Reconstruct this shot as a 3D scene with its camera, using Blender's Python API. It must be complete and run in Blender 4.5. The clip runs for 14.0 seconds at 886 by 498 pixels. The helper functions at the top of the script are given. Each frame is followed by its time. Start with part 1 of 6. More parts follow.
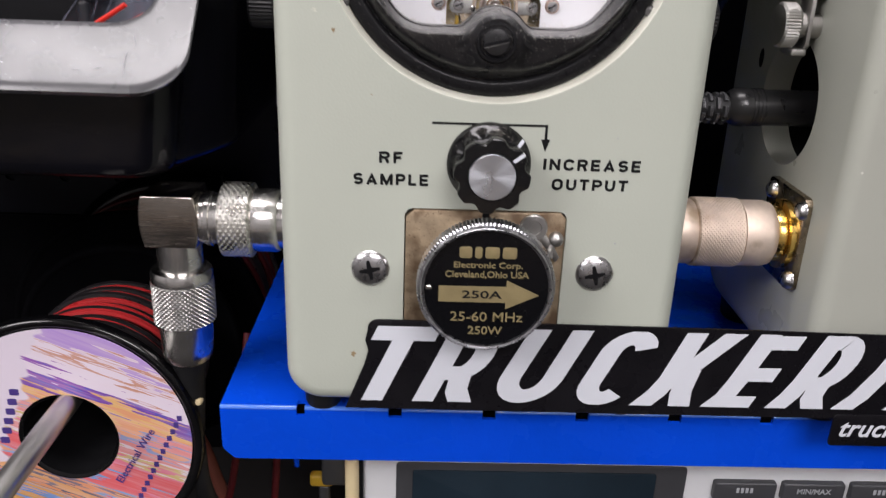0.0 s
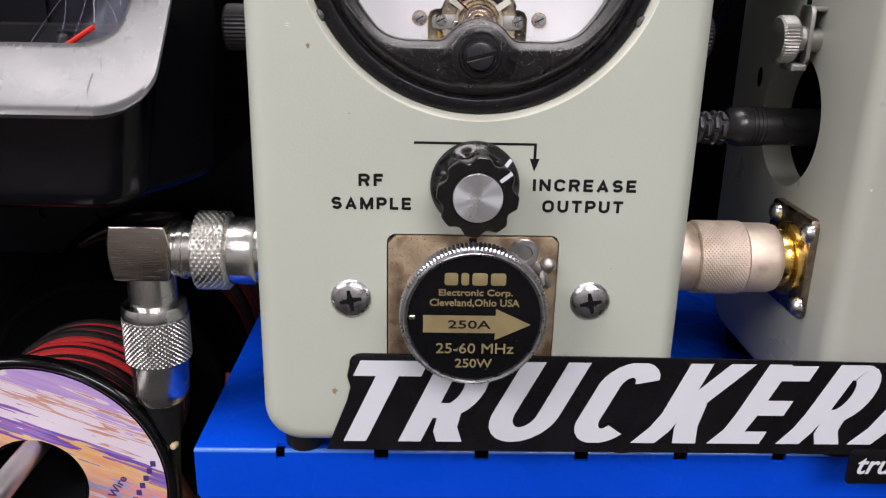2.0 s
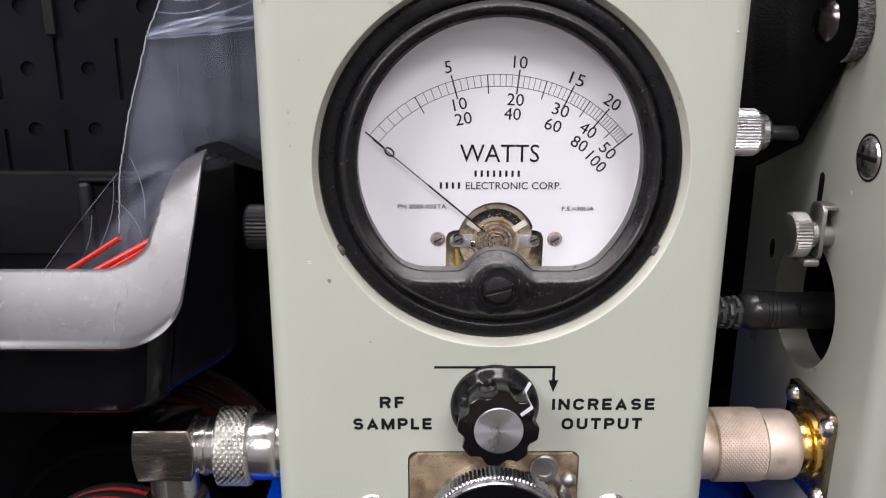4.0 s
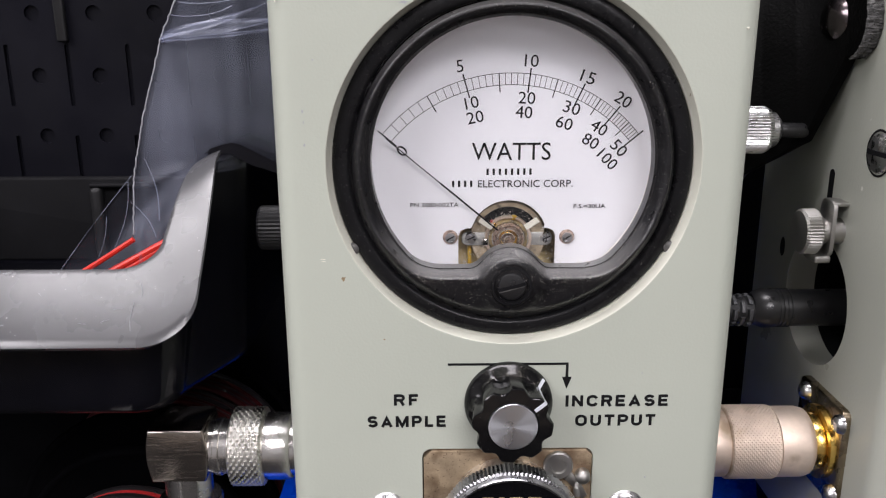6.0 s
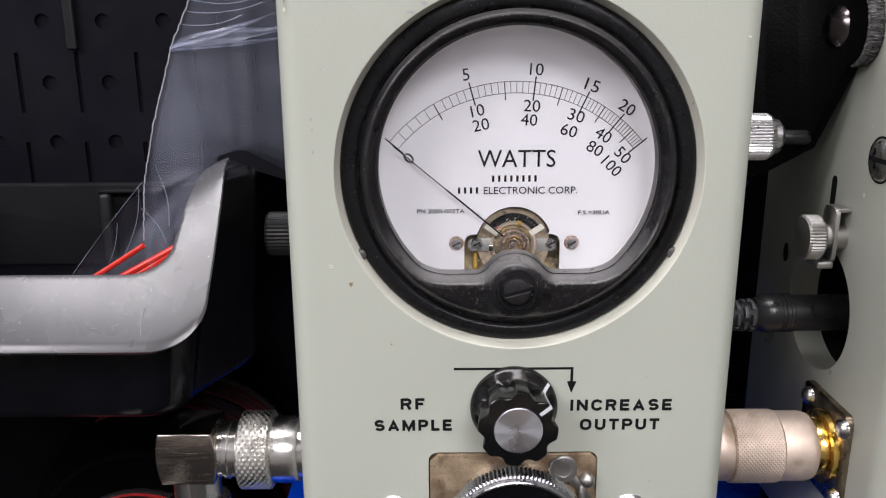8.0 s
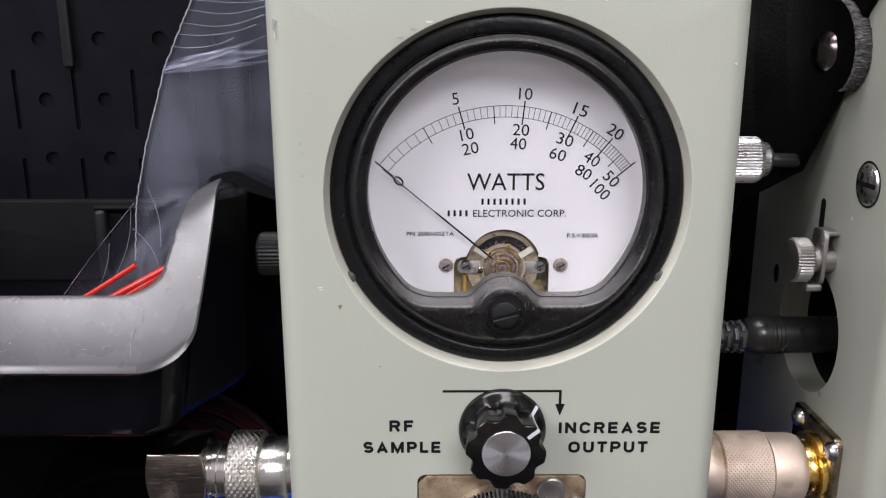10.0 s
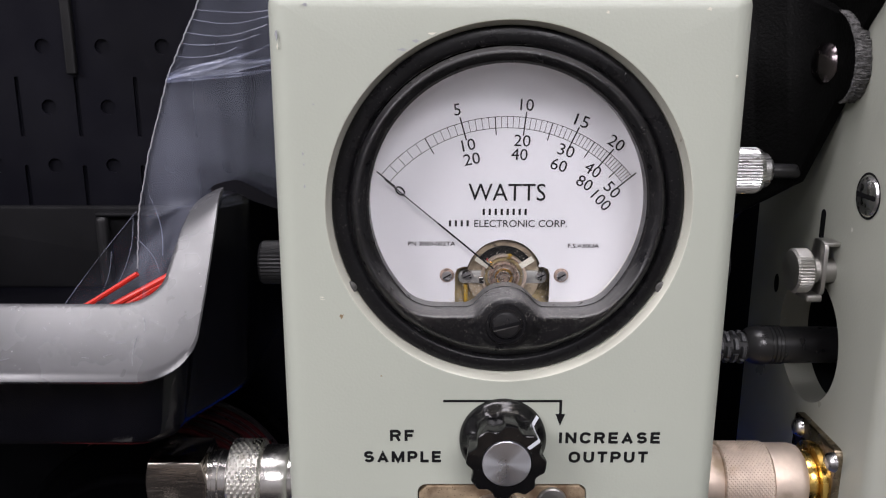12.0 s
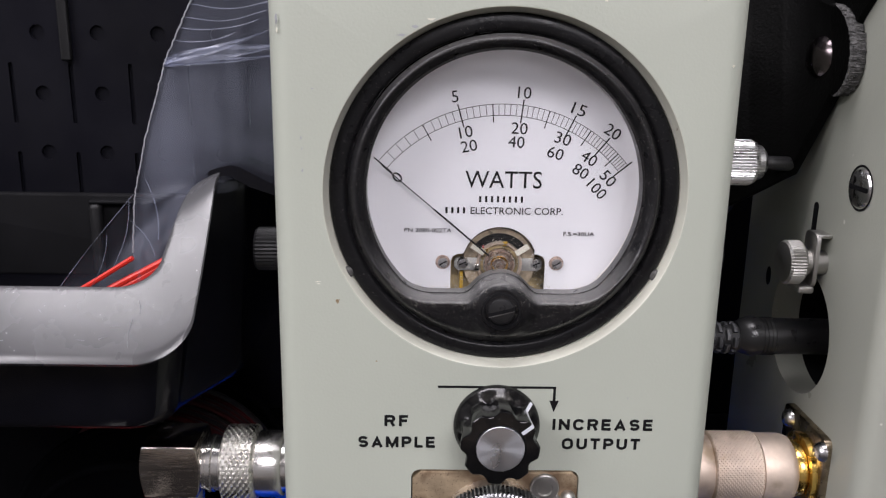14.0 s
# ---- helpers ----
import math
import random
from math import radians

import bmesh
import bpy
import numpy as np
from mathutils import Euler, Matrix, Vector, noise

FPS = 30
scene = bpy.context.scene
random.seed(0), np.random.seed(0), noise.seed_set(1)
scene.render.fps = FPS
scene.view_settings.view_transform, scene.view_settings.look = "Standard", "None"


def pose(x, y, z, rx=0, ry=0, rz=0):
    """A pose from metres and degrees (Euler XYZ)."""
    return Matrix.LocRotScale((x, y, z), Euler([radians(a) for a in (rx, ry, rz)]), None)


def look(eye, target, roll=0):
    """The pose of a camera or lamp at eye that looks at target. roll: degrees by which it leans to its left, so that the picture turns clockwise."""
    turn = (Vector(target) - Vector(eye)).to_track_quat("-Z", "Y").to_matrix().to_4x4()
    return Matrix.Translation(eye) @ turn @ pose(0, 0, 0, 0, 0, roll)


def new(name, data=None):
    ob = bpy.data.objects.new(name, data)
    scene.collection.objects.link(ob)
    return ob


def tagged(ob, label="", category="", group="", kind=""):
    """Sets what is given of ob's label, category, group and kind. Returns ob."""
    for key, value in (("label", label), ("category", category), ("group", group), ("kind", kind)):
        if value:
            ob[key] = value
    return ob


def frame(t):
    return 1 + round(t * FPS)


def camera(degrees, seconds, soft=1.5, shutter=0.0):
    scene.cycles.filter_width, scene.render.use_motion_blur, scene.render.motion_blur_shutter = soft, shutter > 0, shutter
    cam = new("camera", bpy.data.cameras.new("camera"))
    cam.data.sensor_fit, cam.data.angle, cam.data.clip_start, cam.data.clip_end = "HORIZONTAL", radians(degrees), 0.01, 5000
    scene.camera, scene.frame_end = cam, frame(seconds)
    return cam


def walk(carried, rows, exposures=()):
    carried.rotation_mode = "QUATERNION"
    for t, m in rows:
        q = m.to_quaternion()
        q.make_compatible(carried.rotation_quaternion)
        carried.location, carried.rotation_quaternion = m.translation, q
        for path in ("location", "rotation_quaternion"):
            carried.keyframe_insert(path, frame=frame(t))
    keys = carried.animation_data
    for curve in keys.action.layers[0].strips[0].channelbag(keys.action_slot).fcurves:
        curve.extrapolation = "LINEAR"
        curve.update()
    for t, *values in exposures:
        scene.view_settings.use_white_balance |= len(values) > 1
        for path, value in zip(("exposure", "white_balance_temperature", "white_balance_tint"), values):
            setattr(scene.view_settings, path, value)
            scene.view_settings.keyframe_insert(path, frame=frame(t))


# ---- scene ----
cam = camera(57.0, 14.0, soft=1.2, shutter=0.4)
PATH = [
    (0, (-0.01643, -0.19115, 0.11909), (-0.01046, -0.00513, 0.04586), 2.13),
    (0.5, (-0.00793, -0.18248, 0.10862), (-0.00179, 0.00404, 0.03671), 1.87),
    (1, (-0.00404, -0.17680, 0.11687), (0.00150, 0.01060, 0.04723), 1.24),
    (1.5, (-0.00626, -0.17765, 0.11979), (-0.00085, 0.01045, 0.05204), 1.03),
    (2, (-0.01206, -0.18107, 0.11147), (-0.00669, 0.00852, 0.04803), 1.29),
    (2.5, (-0.01362, -0.18443, 0.11789), (-0.00856, 0.00664, 0.05903), 1.31),
    (2.9, (-0.00905, -0.17761, 0.14284), (-0.00717, 0.01396, 0.08541), 0.99),
    (3, (-0.01133, -0.17572, 0.14634), (-0.00749, 0.01600, 0.08953), 0.95),
    (3.5, (-0.01336, -0.16910, 0.14967), (-0.01013, 0.02305, 0.09428), 0.48),
    (3.7, (-0.01451, -0.16980, 0.15376), (-0.01120, 0.02216, 0.09771), 0.35),
    (5.8, (-0.01549, -0.17230, 0.15196), (-0.01416, 0.02032, 0.09814), -0.27),
    (6, (-0.01667, -0.17242, 0.15174), (-0.01479, 0.02015, 0.09775), -0.23),
    (6.5, (-0.01555, -0.17268, 0.15390), (-0.01407, 0.01980, 0.09961), -0.24),
    (7, (-0.01860, -0.17341, 0.15121), (-0.01714, 0.01916, 0.09723), -0.22),
    (7.5, (-0.01589, -0.17216, 0.15242), (-0.01492, 0.02047, 0.09865), -0.24),
    (8, (-0.01706, -0.17472, 0.15261), (-0.01630, 0.01818, 0.09979), -0.31),
    (8.5, (-0.01442, -0.17652, 0.15603), (-0.01449, 0.01649, 0.10363), -0.43),
    (11, (-0.01473, -0.17392, 0.15508), (-0.01338, 0.01993, 0.10588), 0.12),
    (11.5, (-0.01410, -0.17385, 0.15641), (-0.01314, 0.01994, 0.10696), 0.08),
    (12, (-0.01482, -0.17532, 0.15665), (-0.01406, 0.01860, 0.10772), 0.13),
    (12.5, (-0.01553, -0.17561, 0.15671), (-0.01511, 0.01823, 0.10746), 0.13),
    (13, (-0.01784, -0.17812, 0.15634), (-0.01742, 0.01568, 0.10690), 0.25),
    (13.5, (-0.01761, -0.17886, 0.15340), (-0.01675, 0.01493, 0.10394), 0.50),
    (14, (-0.01607, -0.17671, 0.15435), (-0.01306, 0.01703, 0.10481), 0.93),
]
walk(cam, [(t, look(eye, target, roll)) for t, eye, target, roll in PATH],
     exposures=((0.0, -0.17, 6620, 10), (2.0, -0.15, 6620, 10), (3.5, -0.07, 6560, 10), (6.0, -0.15, 6500, 10), (8.5, -0.17, 6500, 10), (11.0, -0.29, 6440, 11), (14.0, -0.31, 6440, 11)))

# ---- light: ceiling panels above and before the bench ----
world = bpy.data.worlds.new("room_world")
scene.world = world
world.use_nodes = True
world.node_tree.nodes["Background"].inputs[0].default_value = (0.9, 0.95, 1.0, 1)
world.node_tree.nodes["Background"].inputs[1].default_value = 0.025


def area_lamp(name, at, target, sx, sy, watts, colour):
    data = bpy.data.lights.new(name, "AREA")
    data.shape, data.size, data.size_y, data.energy, data.color = "RECTANGLE", sx, sy, watts, colour
    ob = new(name, data)
    ob.matrix_world = look(at, target)
    return tagged(ob, "white rectangular ceiling panel lamp over the bench", "lamp", kind="structure")


area_lamp("ceiling_lamp", (0.45, -1.55, 1.20), (0.42, -1.40, 0.0), 1.1, 1.2, 60, (1.0, 0.955, 1.0))
area_lamp("ceiling_lamp", (-1.50, -1.22, 1.20), (-1.45, -1.12, 0.0), 1.1, 1.1, 66, (1.0, 0.955, 1.0))


area_lamp("ceiling_lamp", (-0.20, -0.17, 1.20), (-0.20, -0.15, 0.0), 1.1, 0.35, 17, (1.0, 0.955, 1.0))


# ---- materials ----
def mat(name, colour, rough=0.5, metal=0.0, vary=0.12, scale=60.0, bump=0.0, bump_scale=400.0, spots=None, spot_scale=300.0, spot_at=0.72,
        stain=None, stain_scale=25.0, stain_at=0.6, coat=0.0, spec=0.5, rough_vary=0.1, stretch=(1, 1, 1)):
    """A surface with coarse and fine variation, optional stains and fine specks, and a little relief."""
    m = bpy.data.materials.new(name)
    m.use_nodes = True
    nt = m.node_tree
    b = nt.nodes["Principled BSDF"]
    b.inputs["Metallic"].default_value = metal
    b.inputs["Coat Weight"].default_value = coat
    b.inputs["Specular IOR Level"].default_value = spec
    co = nt.nodes.new("ShaderNodeTexCoord")
    mp = nt.nodes.new("ShaderNodeMapping")
    mp.inputs["Scale"].default_value = stretch
    nt.links.new(co.outputs["Object"], mp.inputs[0])

    def tex(s, detail=4.0):
        n = nt.nodes.new("ShaderNodeTexNoise")
        n.inputs["Scale"].default_value, n.inputs["Detail"].default_value = s, detail
        nt.links.new(mp.outputs[0], n.inputs["Vector"])
        return n.outputs[0]

    def ramp(src, lo, hi, a, c):
        r = nt.nodes.new("ShaderNodeMapRange")
        r.inputs[1].default_value, r.inputs[2].default_value, r.inputs[3].default_value, r.inputs[4].default_value = lo, hi, a, c
        nt.links.new(src, r.inputs[0])
        return r.outputs[0]

    def mix(fac, a, c, kind="MIX"):
        x = nt.nodes.new("ShaderNodeMix")
        x.data_type, x.blend_type = "RGBA", kind
        if isinstance(fac, float):
            x.inputs[0].default_value = fac
        else:
            nt.links.new(fac, x.inputs[0])
        for k, v in ((6, a), (7, c)):
            if isinstance(v, tuple):
                x.inputs[k].default_value = (*v, 1)
            else:
                nt.links.new(v, x.inputs[k])
        return x.outputs[2]

    lo = tuple(c * (1 - vary) for c in colour)
    hi = tuple(min(1, c * (1 + vary * 0.7)) for c in colour)
    col = mix(ramp(tex(scale), 0.3, 0.7, 0, 1), lo, hi)
    fine = tex(scale * 9)
    col = mix(ramp(fine, 0.35, 0.75, 0.0, vary * 0.8), col, lo)
    if stain:
        col = mix(ramp(tex(stain_scale, 8.0), stain_at, stain_at + 0.12, 0, 0.85), col, stain)
    if spots:
        col = mix(ramp(tex(spot_scale, 2.0), spot_at, spot_at + 0.03, 0, 1), col, spots)
    nt.links.new(col, b.inputs["Base Color"])
    nt.links.new(ramp(tex(scale * 2.3), 0.3, 0.7, max(0.02, rough - rough_vary), min(1, rough + rough_vary)), b.inputs["Roughness"])
    if bump:
        bp = nt.nodes.new("ShaderNodeBump")
        bp.inputs["Strength"].default_value, bp.inputs["Distance"].default_value = bump, 0.0004
        nt.links.new(tex(bump_scale), bp.inputs["Height"])
        nt.links.new(bp.outputs[0], b.inputs["Normal"])
    return m


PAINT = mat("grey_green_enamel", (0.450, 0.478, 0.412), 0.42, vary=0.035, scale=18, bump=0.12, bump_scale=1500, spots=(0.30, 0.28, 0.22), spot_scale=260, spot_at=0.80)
# lighter enamel: the top light on the opening's rim is in the colour
PAINT_EDGE = mat("lit_enamel_edge", (0.63, 0.635, 0.545), 0.45, vary=0.06, scale=40, bump=0.15, bump_scale=900, spots=(0.30, 0.25, 0.18), spot_scale=400, spot_at=0.74)
# same enamel as PAINT, darkened for the dimmer light on this case
PAINT_SIDE = mat("grey_green_enamel_shaded", (0.368, 0.378, 0.330), 0.36, vary=0.05, scale=22, bump=0.12, bump_scale=1300, spots=(0.6, 0.6, 0.55), spot_scale=230, spot_at=0.77)
BEZEL = mat("black_bakelite_dusty", (0.007, 0.007, 0.008), 0.32, spec=0.2, vary=0.3, scale=90, bump=0.25, bump_scale=900, spots=(0.14, 0.135, 0.125), spot_scale=2800, spot_at=0.69)
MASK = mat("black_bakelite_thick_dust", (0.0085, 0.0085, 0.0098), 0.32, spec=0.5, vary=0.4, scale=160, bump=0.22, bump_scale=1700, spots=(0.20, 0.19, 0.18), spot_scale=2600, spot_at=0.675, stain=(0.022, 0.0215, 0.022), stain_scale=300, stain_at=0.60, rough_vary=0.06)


def upward_film(m, colour, share):
    """A grey film on the faces of a material that look upward, broken by noise: dust, and some light from above put
    into the colour.
    """
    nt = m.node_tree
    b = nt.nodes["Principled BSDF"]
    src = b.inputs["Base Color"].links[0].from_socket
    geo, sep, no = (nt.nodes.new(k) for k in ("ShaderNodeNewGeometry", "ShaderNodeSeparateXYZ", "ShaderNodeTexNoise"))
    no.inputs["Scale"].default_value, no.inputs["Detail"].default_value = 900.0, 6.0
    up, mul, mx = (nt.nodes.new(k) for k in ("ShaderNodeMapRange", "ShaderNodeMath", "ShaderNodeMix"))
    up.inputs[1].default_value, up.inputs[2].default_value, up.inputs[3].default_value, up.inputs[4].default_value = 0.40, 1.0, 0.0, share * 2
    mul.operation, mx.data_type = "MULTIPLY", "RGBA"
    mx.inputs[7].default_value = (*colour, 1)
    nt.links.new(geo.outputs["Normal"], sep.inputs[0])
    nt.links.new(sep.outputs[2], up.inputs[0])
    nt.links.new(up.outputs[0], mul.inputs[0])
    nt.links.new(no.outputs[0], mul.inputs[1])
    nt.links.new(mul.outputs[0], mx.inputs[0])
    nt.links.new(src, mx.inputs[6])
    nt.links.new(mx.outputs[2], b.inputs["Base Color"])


# cover's upward slopes: dust plus top light put into the colour
upward_film(MASK, (0.26, 0.255, 0.25), 0.38)
BLACK = mat("black_knob_plastic", (0.003, 0.003, 0.0035), 0.17, spec=0.45, vary=0.3, scale=120, spots=(0.26, 0.26, 0.25), spot_scale=3000, spot_at=0.75, rough_vary=0.06)
BIN = mat("black_glossy_bin_plastic", (0.0035, 0.0035, 0.0055), 0.17, spec=0.28, vary=0.3, scale=40, bump=0.12, bump_scale=260, spots=(0.15, 0.15, 0.16), spot_scale=700, spot_at=0.77)
BIN_GLOSS = mat("glossy_black_moulded_edge", (0.004, 0.004, 0.006), 0.16, spec=0.2, vary=0.3, scale=60, bump=0.1, bump_scale=200)
BIN_RIM = mat("scuffed_black_bin_rim", (0.066, 0.066, 0.070), 0.27, spec=0.7, vary=0.22, scale=34, bump=0.03, bump_scale=900, spots=(0.42, 0.42, 0.42), spot_scale=1000, spot_at=0.735, rough_vary=0.05)
PLUG = mat("dark_moulded_plug", (0.014, 0.014, 0.015), 0.35, vary=0.3, scale=120, spots=(0.2, 0.2, 0.2), spot_scale=1200, spot_at=0.74)
RUBBER = mat("black_rubber", (0.009, 0.009, 0.010), 0.55, spec=0.35, vary=0.3, scale=90)
CHROME = mat("nickel_chrome", (0.70, 0.685, 0.66), 0.23, 1.0, vary=0.06, scale=70, rough_vary=0.05, stain=(0.45, 0.42, 0.37), stain_scale=120, stain_at=0.66)
STEEL = mat("brushed_steel", (0.62, 0.62, 0.62), 0.3, 1.0, vary=0.12, scale=60, bump=0.15, bump_scale=300, stretch=(1, 1, 9))
NUT = mat("bright_knurled_nickel", (0.80, 0.78, 0.74), 0.30, 1.0, vary=0.10, scale=90, stain=(0.5, 0.46, 0.40), stain_scale=150, stain_at=0.64)
SATIN = mat("satin_grey_nickel", (0.46, 0.45, 0.43), 0.42, 1.0, vary=0.15, scale=90)
RIM_STEEL = mat("dull_rim_steel", (0.40, 0.40, 0.42), 0.3, 1.0, vary=0.15, scale=200, stain=(0.2, 0.19, 0.18), stain_scale=200)
SCREW = mat("worn_zinc_screw", (0.56, 0.555, 0.56), 0.30, 1.0, vary=0.15, scale=250, stain=(0.16, 0.12, 0.09), stain_scale=330, stain_at=0.6)
# warm tint holds part of a brown reflection seen in the block
ELBOW = mat("brushed_nickel_block", (0.40, 0.36, 0.32), 0.19, 1.0, vary=0.05, scale=50, bump=0.07, bump_scale=250, stretch=(1, 1, 14))
AGED = mat("aged_silver_plate", (0.70, 0.585, 0.49), 0.55, 0.72, vary=0.22, scale=110, stain=(0.42, 0.32, 0.22), stain_scale=90, stain_at=0.55, bump=0.1, bump_scale=900)
TARNISH = mat("dark_tarnished_plate", (0.36, 0.30, 0.22), 0.26, 1.0, vary=0.25, scale=110, stain=(0.16, 0.12, 0.08), stain_scale=120, stain_at=0.5)
GOLD = mat("gold_plate", (0.82, 0.56, 0.16), 0.3, 1.0, vary=0.14, scale=100, stain=(0.28, 0.17, 0.06), stain_scale=130, stain_at=0.6)
PLATE = mat("tarnished_brass_plate", (0.40, 0.31, 0.205), 0.46, 0.55, vary=0.42, scale=150, stain=(0.13, 0.08, 0.045), stain_scale=110, stain_at=0.47, spots=(0.09, 0.06, 0.04), spot_scale=2600, spot_at=0.66, bump=0.2, bump_scale=1200)
DIAL = mat("white_dial_card", (0.80, 0.805, 0.83), 0.55, vary=0.015, scale=60, spots=(0.55, 0.4, 0.28), spot_scale=500, spot_at=0.80)
CARD_EDGE = mat("yellowed_white_wall", (0.74, 0.71, 0.68), 0.7, spec=0.1, vary=0.15, scale=200, spots=(0.35, 0.22, 0.12), spot_scale=700, spot_at=0.70)
INK = mat("black_print", (0.008, 0.008, 0.009), 0.6, spec=0.12, vary=0.2, scale=300)
LABEL = mat("black_label_gloss", (0.004, 0.004, 0.005), 0.15, spec=0.15, vary=0.2, scale=80, spots=(0.3, 0.28, 0.22), spot_scale=1500, spot_at=0.765, rough_vary=0.05)
GOLD_INK = mat("gold_print", (0.34, 0.275, 0.14), 0.4, 0.4, vary=0.12, scale=300, spots=(0.75, 0.7, 0.5), spot_scale=1400, spot_at=0.74)
# the blue tint stands for a bluish reflection; bare aluminium is neutral
SPUN = mat("spun_aluminium", (0.84, 0.88, 0.95), 0.30, 1.0, vary=0.05, scale=90, rough_vary=0.03)
_t = SPUN.node_tree.nodes.new("ShaderNodeTangent")
_t.direction_type, _t.axis = "RADIAL", "Y"
SPUN.node_tree.nodes["Principled BSDF"].inputs["Anisotropic"].default_value = 0.85
SPUN.node_tree.links.new(_t.outputs[0], SPUN.node_tree.nodes["Principled BSDF"].inputs["Tangent"])
WHITE_INK = mat("white_vinyl", (0.62, 0.64, 0.69), 0.3, vary=0.012, scale=40, rough_vary=0.02)
VINYL = mat("black_vinyl", (0.006, 0.0055, 0.007), 0.28, spec=0.2, vary=0.3, scale=60, spots=(0.3, 0.3, 0.3), spot_scale=900, spot_at=0.79)
BLUE = mat("blue_powder_coat", (0.0006, 0.060, 0.62), 0.26, spec=0.16, vary=0.1, scale=30, bump=0.18, bump_scale=700, spots=(0.2, 0.4, 0.8), spot_scale=350, spot_at=0.79)
# the fold's bright lamp reflection, put into a paler and glossier blue
BLUE_FOLD = mat("highlit_blue_fold", (0.07, 0.20, 0.70), 0.12, spec=1.0, vary=0.12, scale=60)
# near-black with the shade put into the colour, for poorly lit sheets and flanges
SHADE = mat("shaded_near_black", (0.0025, 0.0025, 0.003), 0.9, spec=0.0, vary=0.3, scale=40)
BRASS_DARK = mat("bronze_movement_frame", (0.56, 0.44, 0.23), 0.45, 0.5, vary=0.35, scale=300, stain=(0.045, 0.035, 0.018), stain_scale=190, stain_at=0.49, spots=(0.7, 0.62, 0.42), spot_scale=1500, spot_at=0.70)
NICKEL = mat("matte_nickel", (0.42, 0.42, 0.40), 0.42, 0.45, vary=0.2, scale=300)
MAGNET = mat("mottled_brown_magnet", (0.36, 0.29, 0.20), 0.5, vary=0.4, scale=400, stain=(0.05, 0.04, 0.03), stain_scale=300, stain_at=0.56, spots=(0.55, 0.5, 0.38), spot_scale=1700, spot_at=0.70)
COPPER = mat("copper_coil", (0.46, 0.35, 0.29), 0.30, 0.6, vary=0.3, scale=500)
IVORY = mat("ivory_plastic", (0.72, 0.70, 0.60), 0.45, vary=0.05, scale=200)
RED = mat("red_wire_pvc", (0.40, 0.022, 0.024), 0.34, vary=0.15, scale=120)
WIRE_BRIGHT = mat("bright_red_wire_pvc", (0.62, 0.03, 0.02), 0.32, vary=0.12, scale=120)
# darker copy of the red wire, with the shade put into its colour
SHADED_RED = mat("shaded_red_wire_pvc", (0.06, 0.006, 0.008), 0.5, spec=0.2, vary=0.3, scale=120)
BROWN = mat("brown_cable_pvc", (0.16, 0.05, 0.035), 0.5, spec=0.2, vary=0.25, scale=90)
BLACKWIRE = mat("black_wire_pvc", (0.012, 0.010, 0.011), 0.35, vary=0.3, scale=120)
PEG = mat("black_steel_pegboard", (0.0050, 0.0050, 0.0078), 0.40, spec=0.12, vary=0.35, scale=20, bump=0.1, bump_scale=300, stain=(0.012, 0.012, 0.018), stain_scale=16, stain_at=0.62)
# near-black colour stands for the missing light in hollows, slots and gaps
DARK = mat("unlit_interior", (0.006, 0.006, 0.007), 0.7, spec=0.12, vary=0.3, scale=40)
LEATHER = mat("black_leather", (0.0022, 0.0022, 0.0022), 0.5, spec=0.05, vary=0.3, scale=150, bump=0.5, bump_scale=1200)
FRAY = mat("frayed_leather_edge", (0.11, 0.108, 0.107), 0.9, vary=0.6, scale=700, bump=0.9, bump_scale=1800)
LIGHT_GREY = mat("light_grey_abs", (0.60, 0.61, 0.62), 0.45, vary=0.05, scale=50)
DARK_GREY = mat("dark_grey_abs", (0.045, 0.046, 0.05), 0.45, vary=0.15, scale=60)
SCREEN = mat("dark_lcd_glass", (0.012, 0.022, 0.032), 0.1, vary=0.2, scale=30)
CREAM = mat("cream_plastic", (0.68, 0.56, 0.33), 0.45, vary=0.08, scale=50)
YELLOW = mat("yellow_plastic", (0.50, 0.31, 0.03), 0.4, vary=0.1, scale=60)
WALL = mat("painted_wall", (0.27, 0.27, 0.27), 0.8, vary=0.06, scale=3, bump=0.2, bump_scale=60)
FLOOR = mat("warm_floor", (0.37, 0.31, 0.255), 0.6, vary=0.15, scale=4)
BENCH = mat("dark_bench_top", (0.013, 0.012, 0.012), 0.6, spec=0.12, vary=0.25, scale=12)
ROD = mat("galvanised_rod", (0.58, 0.57, 0.55), 0.36, 1.0, vary=0.15, scale=80, bump=0.2, bump_scale=500, stretch=(1, 0.15, 1))
GREY_INK = mat("grey_print", (0.35, 0.36, 0.38), 0.5, vary=0.05, scale=90)
VIOLET_INK = mat("violet_print", (0.06, 0.035, 0.20), 0.45, vary=0.1, scale=200)
RIVET = mat("dark_domed_steel", (0.13, 0.11, 0.115), 0.20, 1.0, vary=0.3, scale=200, stain=(0.05, 0.045, 0.045), stain_scale=260, stain_at=0.52)
SEAM = mat("milky_crimped_film", (0.34, 0.34, 0.37), 0.5, vary=0.3, scale=900)
DUST = mat("pale_dust", (0.56, 0.53, 0.47), 0.9, spec=0.1, vary=0.3, scale=900)
CHARCOAL = mat("charcoal_dust_and_highlight", (0.085, 0.083, 0.08), 0.5, vary=0.4, scale=900)
CHIP = mat("chipped_primer", (0.27, 0.20, 0.11), 0.7, vary=0.3, scale=900)


